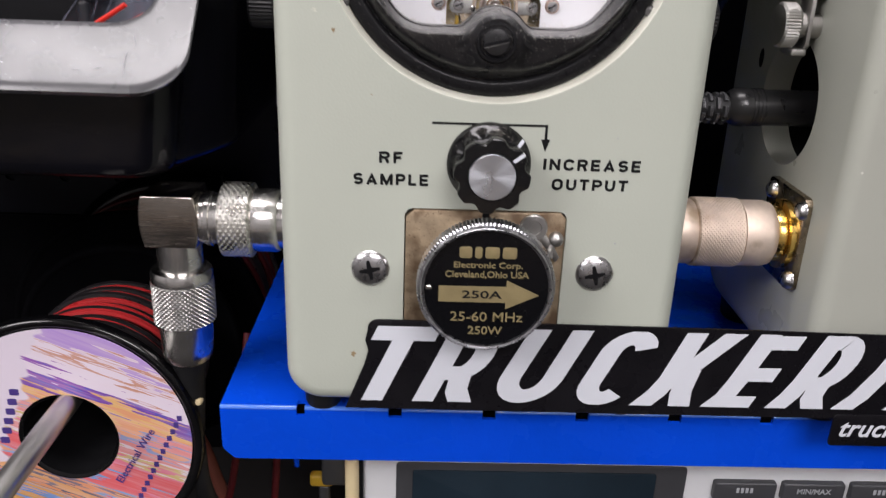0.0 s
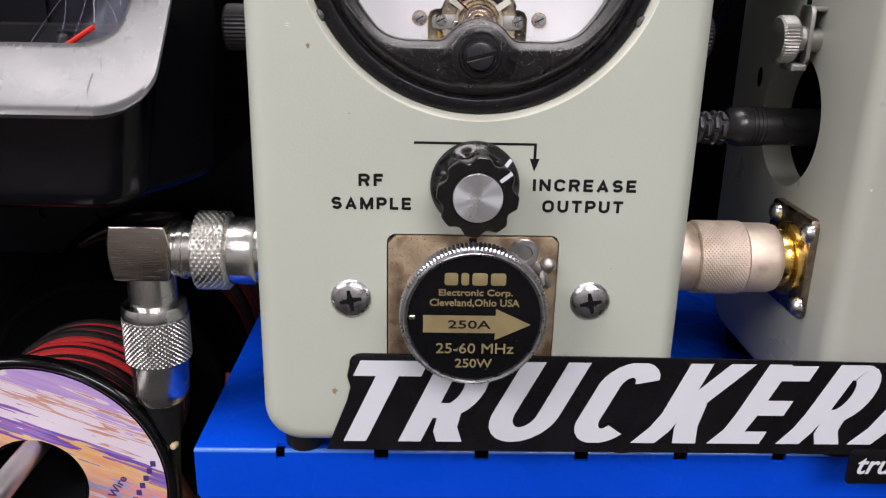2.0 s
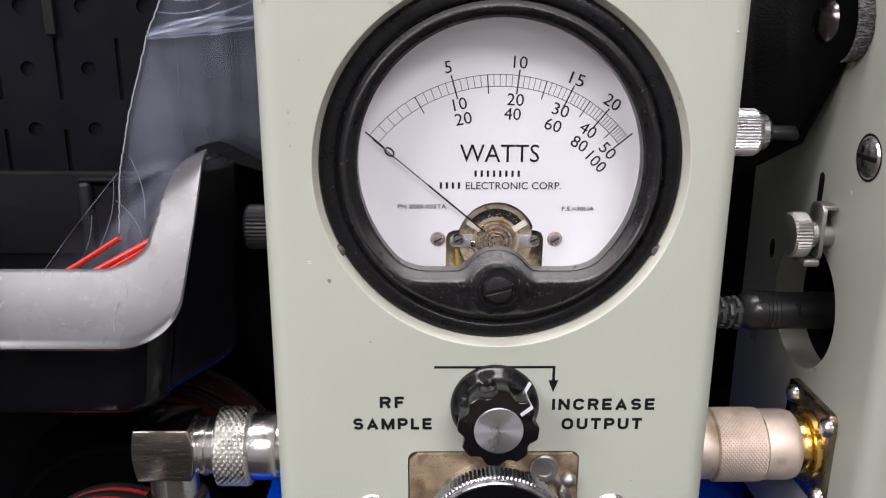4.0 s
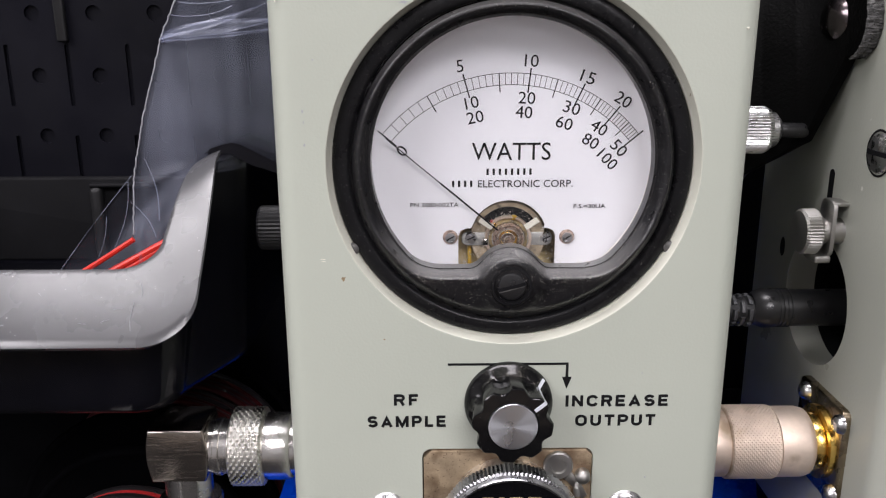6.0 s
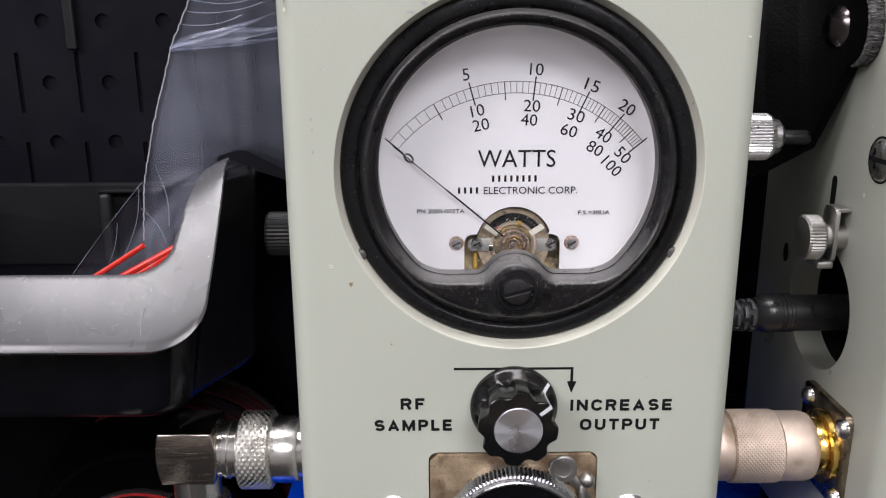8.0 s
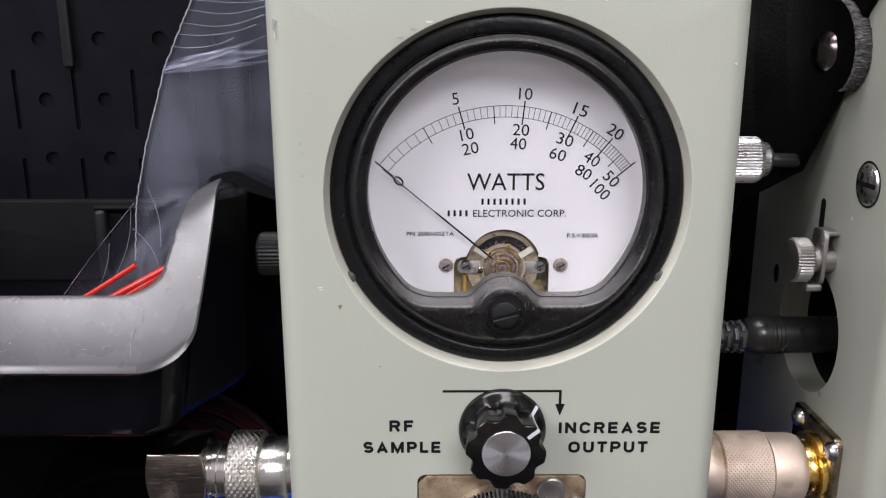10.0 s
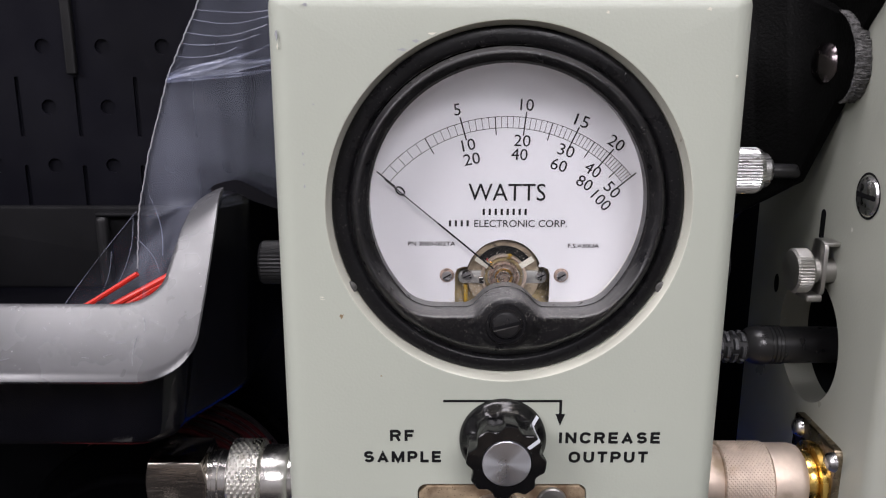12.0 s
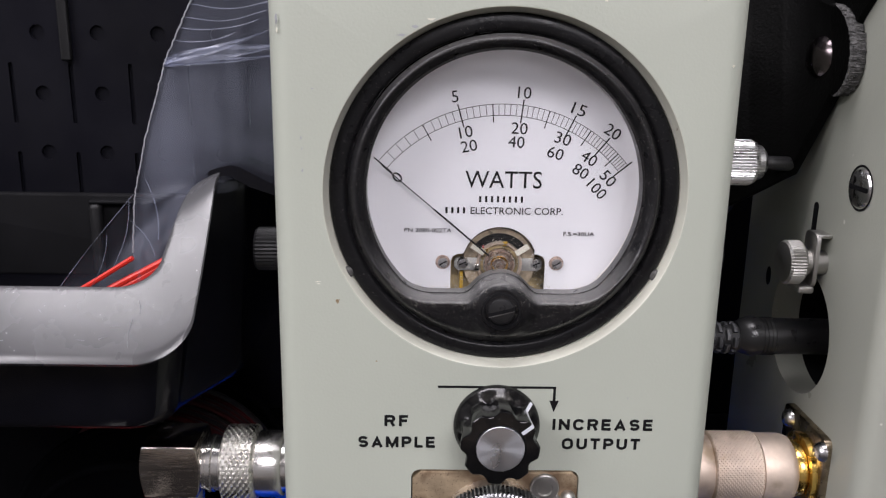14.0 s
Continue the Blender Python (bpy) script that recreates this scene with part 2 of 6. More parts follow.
def clear_material(name, tint, gloss, rough, milky):
    """A thin clear film: see-through, with some sheen and a milky share."""
    m = bpy.data.materials.new(name)
    m.use_nodes = True
    nt = m.node_tree
    out = nt.nodes["Material Output"]
    nt.nodes.remove(nt.nodes["Principled BSDF"])
    tr = nt.nodes.new("ShaderNodeBsdfTransparent")
    tr.inputs[0].default_value = (*tint, 1)
    gl = nt.nodes.new("ShaderNodeBsdfGlossy")
    gl.inputs["Roughness"].default_value = rough
    df = nt.nodes.new("ShaderNodeBsdfDiffuse")
    df.inputs[0].default_value = (0.60, 0.65, 0.84, 1)
    co = nt.nodes.new("ShaderNodeTexCoord")
    mp = nt.nodes.new("ShaderNodeMapping")
    mp.inputs["Scale"].default_value = (110, 40, 14)
    nt.links.new(co.outputs["Object"], mp.inputs[0])
    no = nt.nodes.new("ShaderNodeTexNoise")
    no.inputs["Scale"].default_value, no.inputs["Detail"].default_value = 1.0, 3.0
    nt.links.new(mp.outputs[0], no.inputs["Vector"])
    rg = nt.nodes.new("ShaderNodeMapRange")
    rg.inputs[1].default_value, rg.inputs[2].default_value, rg.inputs[3].default_value, rg.inputs[4].default_value = 0.4, 0.75, gloss * 0.5, gloss * 1.6
    nt.links.new(no.outputs[0], rg.inputs[0])
    a, b = nt.nodes.new("ShaderNodeMixShader"), nt.nodes.new("ShaderNodeMixShader")
    nt.links.new(rg.outputs[0], a.inputs[0])
    nt.links.new(tr.outputs[0], a.inputs[1])
    nt.links.new(gl.outputs[0], a.inputs[2])
    mk = nt.nodes.new("ShaderNodeMapRange")
    mk.inputs[1].default_value, mk.inputs[2].default_value, mk.inputs[3].default_value, mk.inputs[4].default_value = 0.30, 0.70, milky * 0.25, milky * 1.9
    nt.links.new(no.outputs[0], mk.inputs[0])
    nt.links.new(mk.outputs[0], b.inputs[0])
    nt.links.new(a.outputs[0], b.inputs[1])
    nt.links.new(df.outputs[0], b.inputs[2])
    nt.links.new(b.outputs[0], out.inputs[0])
    return m


BAG = clear_material("clear_polythene", (0.96, 0.96, 0.98), 0.014, 0.45, 0.058)
FOLD = clear_material("folded_polythene", (0.93, 0.93, 0.95), 0.06, 0.3, 0.17)

GLASS = bpy.data.materials.new("meter_glass")
GLASS.use_nodes = True
_n = GLASS.node_tree
_n.nodes.remove(_n.nodes["Principled BSDF"])
_tr, _gl, _fr, _mx = (_n.nodes.new(k) for k in ("ShaderNodeBsdfTransparent", "ShaderNodeBsdfGlossy", "ShaderNodeFresnel", "ShaderNodeMixShader"))
_gl.inputs["Roughness"].default_value, _fr.inputs["IOR"].default_value = 0.03, 1.38
_tr.inputs[0].default_value = (0.985, 0.985, 0.99, 1)
_n.links.new(_fr.outputs[0], _mx.inputs[0])
_n.links.new(_tr.outputs[0], _mx.inputs[1])
_n.links.new(_gl.outputs[0], _mx.inputs[2])
_n.links.new(_mx.outputs[0], _n.nodes["Material Output"].inputs[0])


def wire_print_material():
    """The spool's printed label: a white sheet with bundles of many-coloured strands running down across it."""
    m = bpy.data.materials.new("printed_strand_label")
    m.use_nodes = True
    nt = m.node_tree
    b = nt.nodes["Principled BSDF"]
    b.inputs["Roughness"].default_value = 0.3
    co = nt.nodes.new("ShaderNodeTexCoord")
    vr = nt.nodes.new("ShaderNodeVectorRotate")
    vr.rotation_type = "Y_AXIS"
    vr.inputs["Angle"].default_value = radians(-22)
    nt.links.new(co.outputs["Object"], vr.inputs["Vector"])
    sp = nt.nodes.new("ShaderNodeSeparateXYZ")
    nt.links.new(vr.outputs[0], sp.inputs[0])

    def strands(sx, sz, detail, bend=0.4):
        mp = nt.nodes.new("ShaderNodeMapping")
        mp.inputs["Scale"].default_value = (sx, 1, sz)
        nt.links.new(vr.outputs[0], mp.inputs[0])
        n = nt.nodes.new("ShaderNodeTexNoise")
        n.inputs["Scale"].default_value, n.inputs["Detail"].default_value, n.inputs["Distortion"].default_value = 1.0, detail, bend
        nt.links.new(mp.outputs[0], n.inputs["Vector"])
        return n.outputs[0]

    def math_node(kind, a, c, d=0.0):
        n = nt.nodes.new("ShaderNodeMath")
        n.operation = kind
        for k, v in enumerate((a, c, d)):
            if isinstance(v, float):
                n.inputs[k].default_value = v
            else:
                nt.links.new(v, n.inputs[k])
        return n.outputs[0]

    across = math_node("MULTIPLY_ADD", sp.outputs[2], 13.4, 0.17)
    wobble = math_node("MULTIPLY_ADD", strands(70.0, 210.0, 2.0, 0.0), 0.15, math_node("MULTIPLY_ADD", strands(22.0, 420.0, 4.0, 0.12), 0.46, across))
    r = nt.nodes.new("ShaderNodeValToRGB")
    r.color_ramp.interpolation = "CONSTANT"
    stops = ((0.0, (0.75, 0.42, 0.10)), (0.14, (0.14, 0.34, 0.70)), (0.17, (0.80, 0.45, 0.16)), (0.22, (0.16, 0.15, 0.20)), (0.25, (0.80, 0.36, 0.14)), (0.29, (0.20, 0.42, 0.70)), (0.315, (0.80, 0.16, 0.16)),
             (0.40, (0.80, 0.24, 0.32)), (0.45, (0.70, 0.60, 0.22)), (0.48, (0.82, 0.78, 0.78)), (0.51, (0.80, 0.34, 0.30)), (0.56, (0.30, 0.40, 0.62)), (0.58, (0.82, 0.42, 0.20)),
             (0.63, (0.82, 0.55, 0.20)), (0.665, (0.20, 0.07, 0.42)), (0.70, (0.10, 0.10, 0.52)), (0.715, (0.30, 0.10, 0.46)), (0.745, (0.84, 0.82, 0.85)), (0.83, (0.62, 0.34, 0.22)), (0.855, (0.80, 0.74, 0.76)), (0.885, (0.50, 0.36, 0.72)))
    while len(r.color_ramp.elements) < len(stops):
        r.color_ramp.elements.new(0.5)
    for e, (p, c) in zip(r.color_ramp.elements, stops):
        e.position, e.color = p, (*c, 1)
    nt.links.new(wobble, r.inputs[0])
    # fine light and dark threads
    fine = nt.nodes.new("ShaderNodeMapRange")
    fine.inputs[1].default_value, fine.inputs[2].default_value, fine.inputs[3].default_value, fine.inputs[4].default_value = 0.40, 0.62, 0.0, 0.22
    nt.links.new(strands(40.0, 900.0, 2.0), fine.inputs[0])
    pale = nt.nodes.new("ShaderNodeMix")
    pale.data_type = "RGBA"
    pale.inputs[7].default_value = (0.84, 0.76, 0.74, 1)
    nt.links.new(fine.outputs[0], pale.inputs[0])
    nt.links.new(r.outputs[0], pale.inputs[6])
    # blank white towards the strands' cut ends
    ends = nt.nodes.new("ShaderNodeMapRange")
    ends.inputs[1].default_value, ends.inputs[2].default_value = -0.0095, -0.0105
    nt.links.new(math_node("MULTIPLY_ADD", strands(2.0, 160.0, 1.0, 0.0), 0.016, math_node("SUBTRACT", sp.outputs[0], 0.0005)), ends.inputs[0])
    x = nt.nodes.new("ShaderNodeMix")
    x.data_type = "RGBA"
    x.inputs[7].default_value = (0.80, 0.79, 0.82, 1)
    nt.links.new(ends.outputs[0], x.inputs[0])
    nt.links.new(pale.outputs[2], x.inputs[6])
    dull = nt.nodes.new("ShaderNodeMix")
    dull.data_type, dull.blend_type = "RGBA", "MULTIPLY"
    dull.inputs[0].default_value = 1.0
    dull.inputs[7].default_value = (0.84, 0.76, 0.84, 1)
    nt.links.new(x.outputs[2], dull.inputs[6])
    nt.links.new(dull.outputs[2], b.inputs["Base Color"])
    return m


PRINT = wire_print_material()

# ---- building helpers ----
FRONT = Matrix(((1, 0, 0, 0), (0, 0, 1, 0), (0, 1, 0, 0), (0, 0, 0, 1)))   # u right, v up, w away along +y
SIDE = Matrix(((0, 0, 1, 0), (-1, 0, 0, 0), (0, 1, 0, 0), (0, 0, 0, 1)))   # a face that looks along -x: u along -y, w along +x
TOP = Matrix(((1, 0, 0, 0), (0, 1, 0, 0), (0, 0, -1, 0), (0, 0, 0, 1)))    # a face that looks up: w down


def mesh_of(bm, material, smooth_angle=40):
    bmesh.ops.recalc_face_normals(bm, faces=bm.faces)
    me = bpy.data.meshes.new("mesh")
    for f in bm.faces:
        f.smooth = True
    bm.to_mesh(me)
    bm.free()
    me.set_sharp_from_angle(angle=radians(smooth_angle))
    me.materials.append(material)
    return me


def part(name, bm, material, parent=None, label="", smooth_angle=40):
    if name in ("knurled_nut", "knurled_sleeve", "knurled_rim", "side_cap", "strap_stud", "thumb_nut", "knurled_cap"):
        smooth_angle = 14
    me = bm if isinstance(bm, bpy.types.Mesh) else mesh_of(bm, material, smooth_angle)
    if not me.materials:
        me.materials.append(material)
    ob = new(name, me)
    me.name = name
    if parent:
        ob.parent = parent
        ob.matrix_parent_inverse = Matrix.Translation(parent.matrix_world.translation).inverted() if parent.type == "EMPTY" else Matrix()
    if label:
        tagged(ob, label)
    return ob


def thing(name, at, label, category, group="", kind=""):
    ob = new(name)
    ob.empty_display_size = 0.01
    ob.location = at
    ob.matrix_world = Matrix.Translation(at)
    return tagged(ob, label, category, group, kind)


def rrect(x0, x1, y0, y1, radii, inset=0.0, n=7):
    """A rounded rectangle, counter-clockwise from the lower left; radii: lower left, lower right, upper right, upper left."""
    if isinstance(radii, (int, float)):
        radii = (radii,) * 4
    pts = []
    for (cx, cy, sx, sy, a0), r in zip(((x0, y0, 1, 1, 180), (x1, y0, -1, 1, 270), (x1, y1, -1, -1, 0), (x0, y1, 1, -1, 90)), radii):
        q = max(r - inset, 1e-5)
        ox, oy = cx + sx * (inset + q), cy + sy * (inset + q)
        pts += [(ox + q * math.cos(radians(a0 + 90 * i / n)), oy + q * math.sin(radians(a0 + 90 * i / n))) for i in range(n + 1)]
    return pts


def circle(cx, cy, r, n=48):
    return [(cx + r * math.cos(2 * math.pi * i / n), cy + r * math.sin(2 * math.pi * i / n)) for i in range(n)]


def ring(bm, pts, w, m):
    return [bm.verts.new(m @ Vector((u, v, w))) for u, v in pts]


def bridge(bm, a, b):
    for i in range(len(a)):
        j = (i + 1) % len(a)
        bm.faces.new((a[i], a[j], b[j], b[i]))


def slab(outline, depth, fr=0.001, br=0.0, holes=(), hole_depth=None, m=FRONT, w0=0.0, seg=5, bm=None):
    """A solid with the outline(inset) as its front, rounded front edges of radius fr, and holes through its front face."""
    bm = bm or bmesh.new()
    loops = []
    for i in range(seg + 1):
        a = math.pi / 2 * i / seg
        loops.append(ring(bm, outline(fr * (1 - math.sin(a))), w0 + fr * (1 - math.cos(a)), m))
    if br:
        for i in range(seg + 1):
            a = math.pi / 2 * i / seg
            loops.append(ring(bm, outline(br * (1 - math.cos(a))), w0 + depth - br + br * math.sin(a), m))
    else:
        loops.append(ring(bm, outline(0), w0 + depth, m))
    for a, b in zip(loops, loops[1:]):
        bridge(bm, a, b)
    bm.faces.new(loops[-1])
    if holes:
        edges = [bm.edges.get((a, b)) for a, b in zip(loops[0], loops[0][1:] + loops[0][:1])]
        for h in holes:
            hv = ring(bm, h, w0, m)
            edges += [bm.edges.new((a, b)) for a, b in zip(hv, hv[1:] + hv[:1])]
            if hole_depth:
                hb = ring(bm, h, w0 + hole_depth, m)
                bridge(bm, hv, hb)
        bmesh.ops.triangle_fill(bm, use_beauty=True, edges=edges, normal=m.to_3x3() @ Vector((0, 0, -1)))
    else:
        bm.faces.new(loops[0])
    return bm


def box(x0, x1, y0, y1, z0, z1, r=0.0008, corner=None):
    """A box with rounded edges."""
    c = r if corner is None else corner
    return slab(lambda d: rrect(x0, x1, z0, z1, c, d, 4), y1 - y0, min(r, (y1 - y0) / 2.2), min(r, (y1 - y0) / 2.2), w0=y0, seg=3)


def poly_slab(pts, depth, fr=0.0002, m=FRONT, w0=0.0):
    """A thin plate of any outline, its edge slightly rounded towards the middle."""
    cx, cy = sum(p[0] for p in pts) / len(pts), sum(p[1] for p in pts) / len(pts)

    def outline(d):
        out = []
        for x, y in pts:
            l = math.hypot(x - cx, y - cy) or 1
            out.append((x - (x - cx) / l * d, y - (y - cy) / l * d))
        return out
    return slab(outline, depth, fr, 0, m=m, w0=w0, seg=2)


AXES = {"x": Matrix(((0, 0, 1, 0), (1, 0, 0, 0), (0, 1, 0, 0), (0, 0, 0, 1))), "y": FRONT, "z": Matrix.Identity(4)}


def lathe(profile, at, axis="y", n=64, closed=True, shape=None, bm=None):
    """Turns (radius, height) pairs about an axis through at; heights run along +axis. shape(angle, height, radius) may change the radius."""
    bm = bm or bmesh.new()
    m = Matrix.Translation(at) @ AXES[axis]
    rows = []
    for r, h in profile:
        if r < 1e-6:
            rows.append([bm.verts.new(m @ Vector((0, 0, h)))])
            continue
        row = []
        for i in range(n):
            a = 2 * math.pi * i / n
            q = shape(a, h, r) if shape else r
            row.append(bm.verts.new(m @ Vector((q * math.cos(a), q * math.sin(a), h))))
        rows.append(row)
    for a, b in zip(rows, rows[1:]):
        if len(a) == 1 and len(b) > 1:
            for i in range(n):
                bm.faces.new((a[0], b[i], b[(i + 1) % n]))
        elif len(b) == 1 and len(a) > 1:
            for i in range(n):
                bm.faces.new((a[i], a[(i + 1) % n], b[0]))
        elif len(a) > 1:
            bridge(bm, a, b)
    if closed:
        for row in (rows[0], rows[-1]):
            if len(row) > 1:
                bm.faces.new(row)
    return bm


def knurl(at, axis, h0, h1, r, n=30, rows=8, depth=0.0006, bev=0.0007):
    """A diamond-knurled sleeve with bevelled ends: crossing grooves leave small pyramids."""
    m = rows * 4
    step = (h1 - h0 - 2 * bev) / m
    prof = [(r - depth - 0.0012, h0), (r - depth - 0.0002, h0 + bev * 0.5)] + [(r, h0 + bev + step * i) for i in range(m + 1)] + [(r - depth - 0.0002, h1 - bev * 0.5), (r - depth - 0.0012, h1)]

    def tri(k):
        return 1 - abs((k % 4) / 2 - 1)

    def shape(a, h, q):
        if q < r - 1e-6:
            return q
        i, j = round(a / (2 * math.pi) * n * 4), round((h - h0 - bev) / step)
        return q - depth * (1 - min(tri(i + j), tri(i - j)))
    return lathe(prof, at, axis, n * 4, True, shape)


def gear(at, axis, h0, h1, r, teeth=80, depth=0.0005, bev=0.0006, lean=0.0):
    """A straight-knurled ring or head."""
    def shape(a, h, q):
        if q < r - 1e-6:
            return q
        return q - depth * (round(a / (2 * math.pi) * teeth * 2) % 2)
    return lathe([(r - 0.0011, h0), (r - 0.0006, h0 + 0.0001), (r, h0 + bev), (r, h1 - bev), (r - 0.0006, h1 - 0.0001), (r - 0.0011, h1)], at, axis, teeth * 2, True, shape)


def tube(points, r, n=10, bm=None, caps=True):
    """A round tube along a smooth path of points."""
    bm = bm or bmesh.new()
    P = [Vector(p) for p in points]
    path = []
    for i in range(len(P) - 1):
        a, b, c, d = P[max(i - 1, 0)], P[i], P[i + 1], P[min(i + 2, len(P) - 1)]
        for k in range(6):
            t = k / 6
            path.append(0.5 * ((2 * b) + (c - a) * t + (2 * a - 5 * b + 4 * c - d) * t * t + (3 * b - a - 3 * c + d) * t ** 3))
    path.append(P[-1])
    up = Vector((0.13, 0.21, 0.97))
    last = None
    for i, p in enumerate(path):
        d = (path[min(i + 1, len(path) - 1)] - path[max(i - 1, 0)]).normalized()
        s = d.cross(up).normalized()
        if s.length < 0.5:
            s = d.cross(Vector((1, 0, 0))).normalized()
        u = s.cross(d)
        row = [bm.verts.new(p + r * (math.cos(2 * math.pi * k / n) * s + math.sin(2 * math.pi * k / n) * u)) for k in range(n)]
        if last:
            bridge(bm, last, row)
        elif caps:
            bm.faces.new(row)
        last = row
    if caps:
        bm.faces.new(last)
    return bm


def glyphs(body, width, height, cx, cz, y, turn=0.0, bold=0.0, thick=0.00012, shear=0.0, m=FRONT):
    """Lettering in the built-in font, fitted to a width and height and laid on a face at depth y, as a mesh."""
    cu = bpy.data.curves.new("lettering", "FONT")
    cu.body, cu.size, cu.offset, cu.shear, cu.resolution_u = body, 1.0, bold, shear, 3
    cu.extrude = 0.0
    ob = bpy.data.objects.new("lettering", cu)
    scene.collection.objects.link(ob)
    bpy.context.view_layer.update()
    me = bpy.data.meshes.new_from_object(ob.evaluated_get(bpy.context.evaluated_depsgraph_get()))
    bpy.data.objects.remove(ob)
    bpy.data.curves.remove(cu)
    xs, ys = [v.co.x for v in me.vertices], [v.co.y for v in me.vertices]
    x0, x1, y0, y1 = min(xs), max(xs), min(ys), max(ys)
    ca, sa = math.cos(radians(turn)), math.sin(radians(turn))
    for v in me.vertices:
        u = (v.co.x - (x0 + x1) / 2) / (x1 - x0) * width
        w = (v.co.y - (y0 + y1) / 2) / (y1 - y0) * height
        v.co = m @ Vector((cx + ca * u - sa * w, cz + sa * u + ca * w, y))
    bm = bmesh.new()
    bm.from_mesh(me)
    bpy.data.meshes.remove(me)
    out = m.to_3x3() @ Vector((0, 0, -thick))
    top = bmesh.ops.extrude_face_region(bm, geom=bm.faces[:])["geom"]
    bmesh.ops.translate(bm, vec=out, verts=[g for g in top if isinstance(g, bmesh.types.BMVert)])
    return bm


def ribbon(strokes, width, at, y, sx, sz, shear, thick=0.0003, bm=None, squash=1.0, cut=None):
    """Heavy slanted lettering from strokes (x, z in the letter's own box), laid on a face; cut: a lower and an upper line that trim the strokes' ends."""
    bm = bm or bmesh.new()
    for k, pts in enumerate(strokes):
        w = width
        P = [Vector((p[0] * sx, p[1] * sz)) for p in pts]
        if cut:
            for end, inner in ((0, 1), (-1, -2)):
                if min(abs(P[end].y / squash - c) for c in cut) < 1e-6:
                    P[end] = P[end] + (P[end] - P[inner]).normalized() * width * 0.8
        lefts, rights = [], []
        for i, p in enumerate(P):
            d0 = (p - P[i - 1]).normalized() if i else (P[1] - p).normalized()
            d1 = (P[i + 1] - p).normalized() if i < len(P) - 1 else d0
            n0, n1 = Vector((-d0.y, d0.x)), Vector((-d1.y, d1.x))
            q = (n0 + n1).normalized()
            q = q / max(0.5, q.dot(n0)) * w / 2
            lefts.append(p + q)
            rights.append(p - q)
        front = []
        yy = y - thick - k * 0.000006
        for lay in (yy, y):
            front.append([[bm.verts.new((at[0] + s.x + shear * s.y / squash, lay, at[1] + s.y / squash)) for s in side] for side in (lefts, rights)])
        (fl, frr), (bl, brr) = front
        for i in range(len(P) - 1):
            bm.faces.new((fl[i], fl[i + 1], frr[i + 1], frr[i]))
            bm.faces.new((fl[i], bl[i], bl[i + 1], fl[i + 1]))
            bm.faces.new((frr[i], frr[i + 1], brr[i + 1], brr[i]))
        for i in (0, -1):
            bm.faces.new((fl[i], frr[i], brr[i], bl[i]))
    if cut:
        for level, side in ((cut[0], -1), (cut[1], 1)):
            bmesh.ops.bisect_plane(bm, geom=bm.verts[:] + bm.edges[:] + bm.faces[:], dist=1e-7, plane_co=(0, 0, at[1] + level), plane_no=(0, 0, side), clear_outer=True)
    return bm


def word(body, width, height, cx, cz, y, t=0.25):
    """A word in heavy upright capitals from strokes, fitted to a width."""
    x, jobs = 0.0, []
    for ch in body:
        w, strokes = CAPS[ch]
        jobs.append((x, strokes))
        x += w + 0.24
    x -= 0.24
    k = width / x
    return [ribbon(strokes, t * height, (cx - width / 2 + x0 * k, cz - height / 2), y, k, height, 0.0, 0.00006) for x0, strokes in jobs]


def arc(cx, cy, rx, ry, a0, a1, n=10):
    return [(cx + rx * math.cos(radians(a0 + (a1 - a0) * i / n)), cy + ry * math.sin(radians(a0 + (a1 - a0) * i / n))) for i in range(n + 1)]

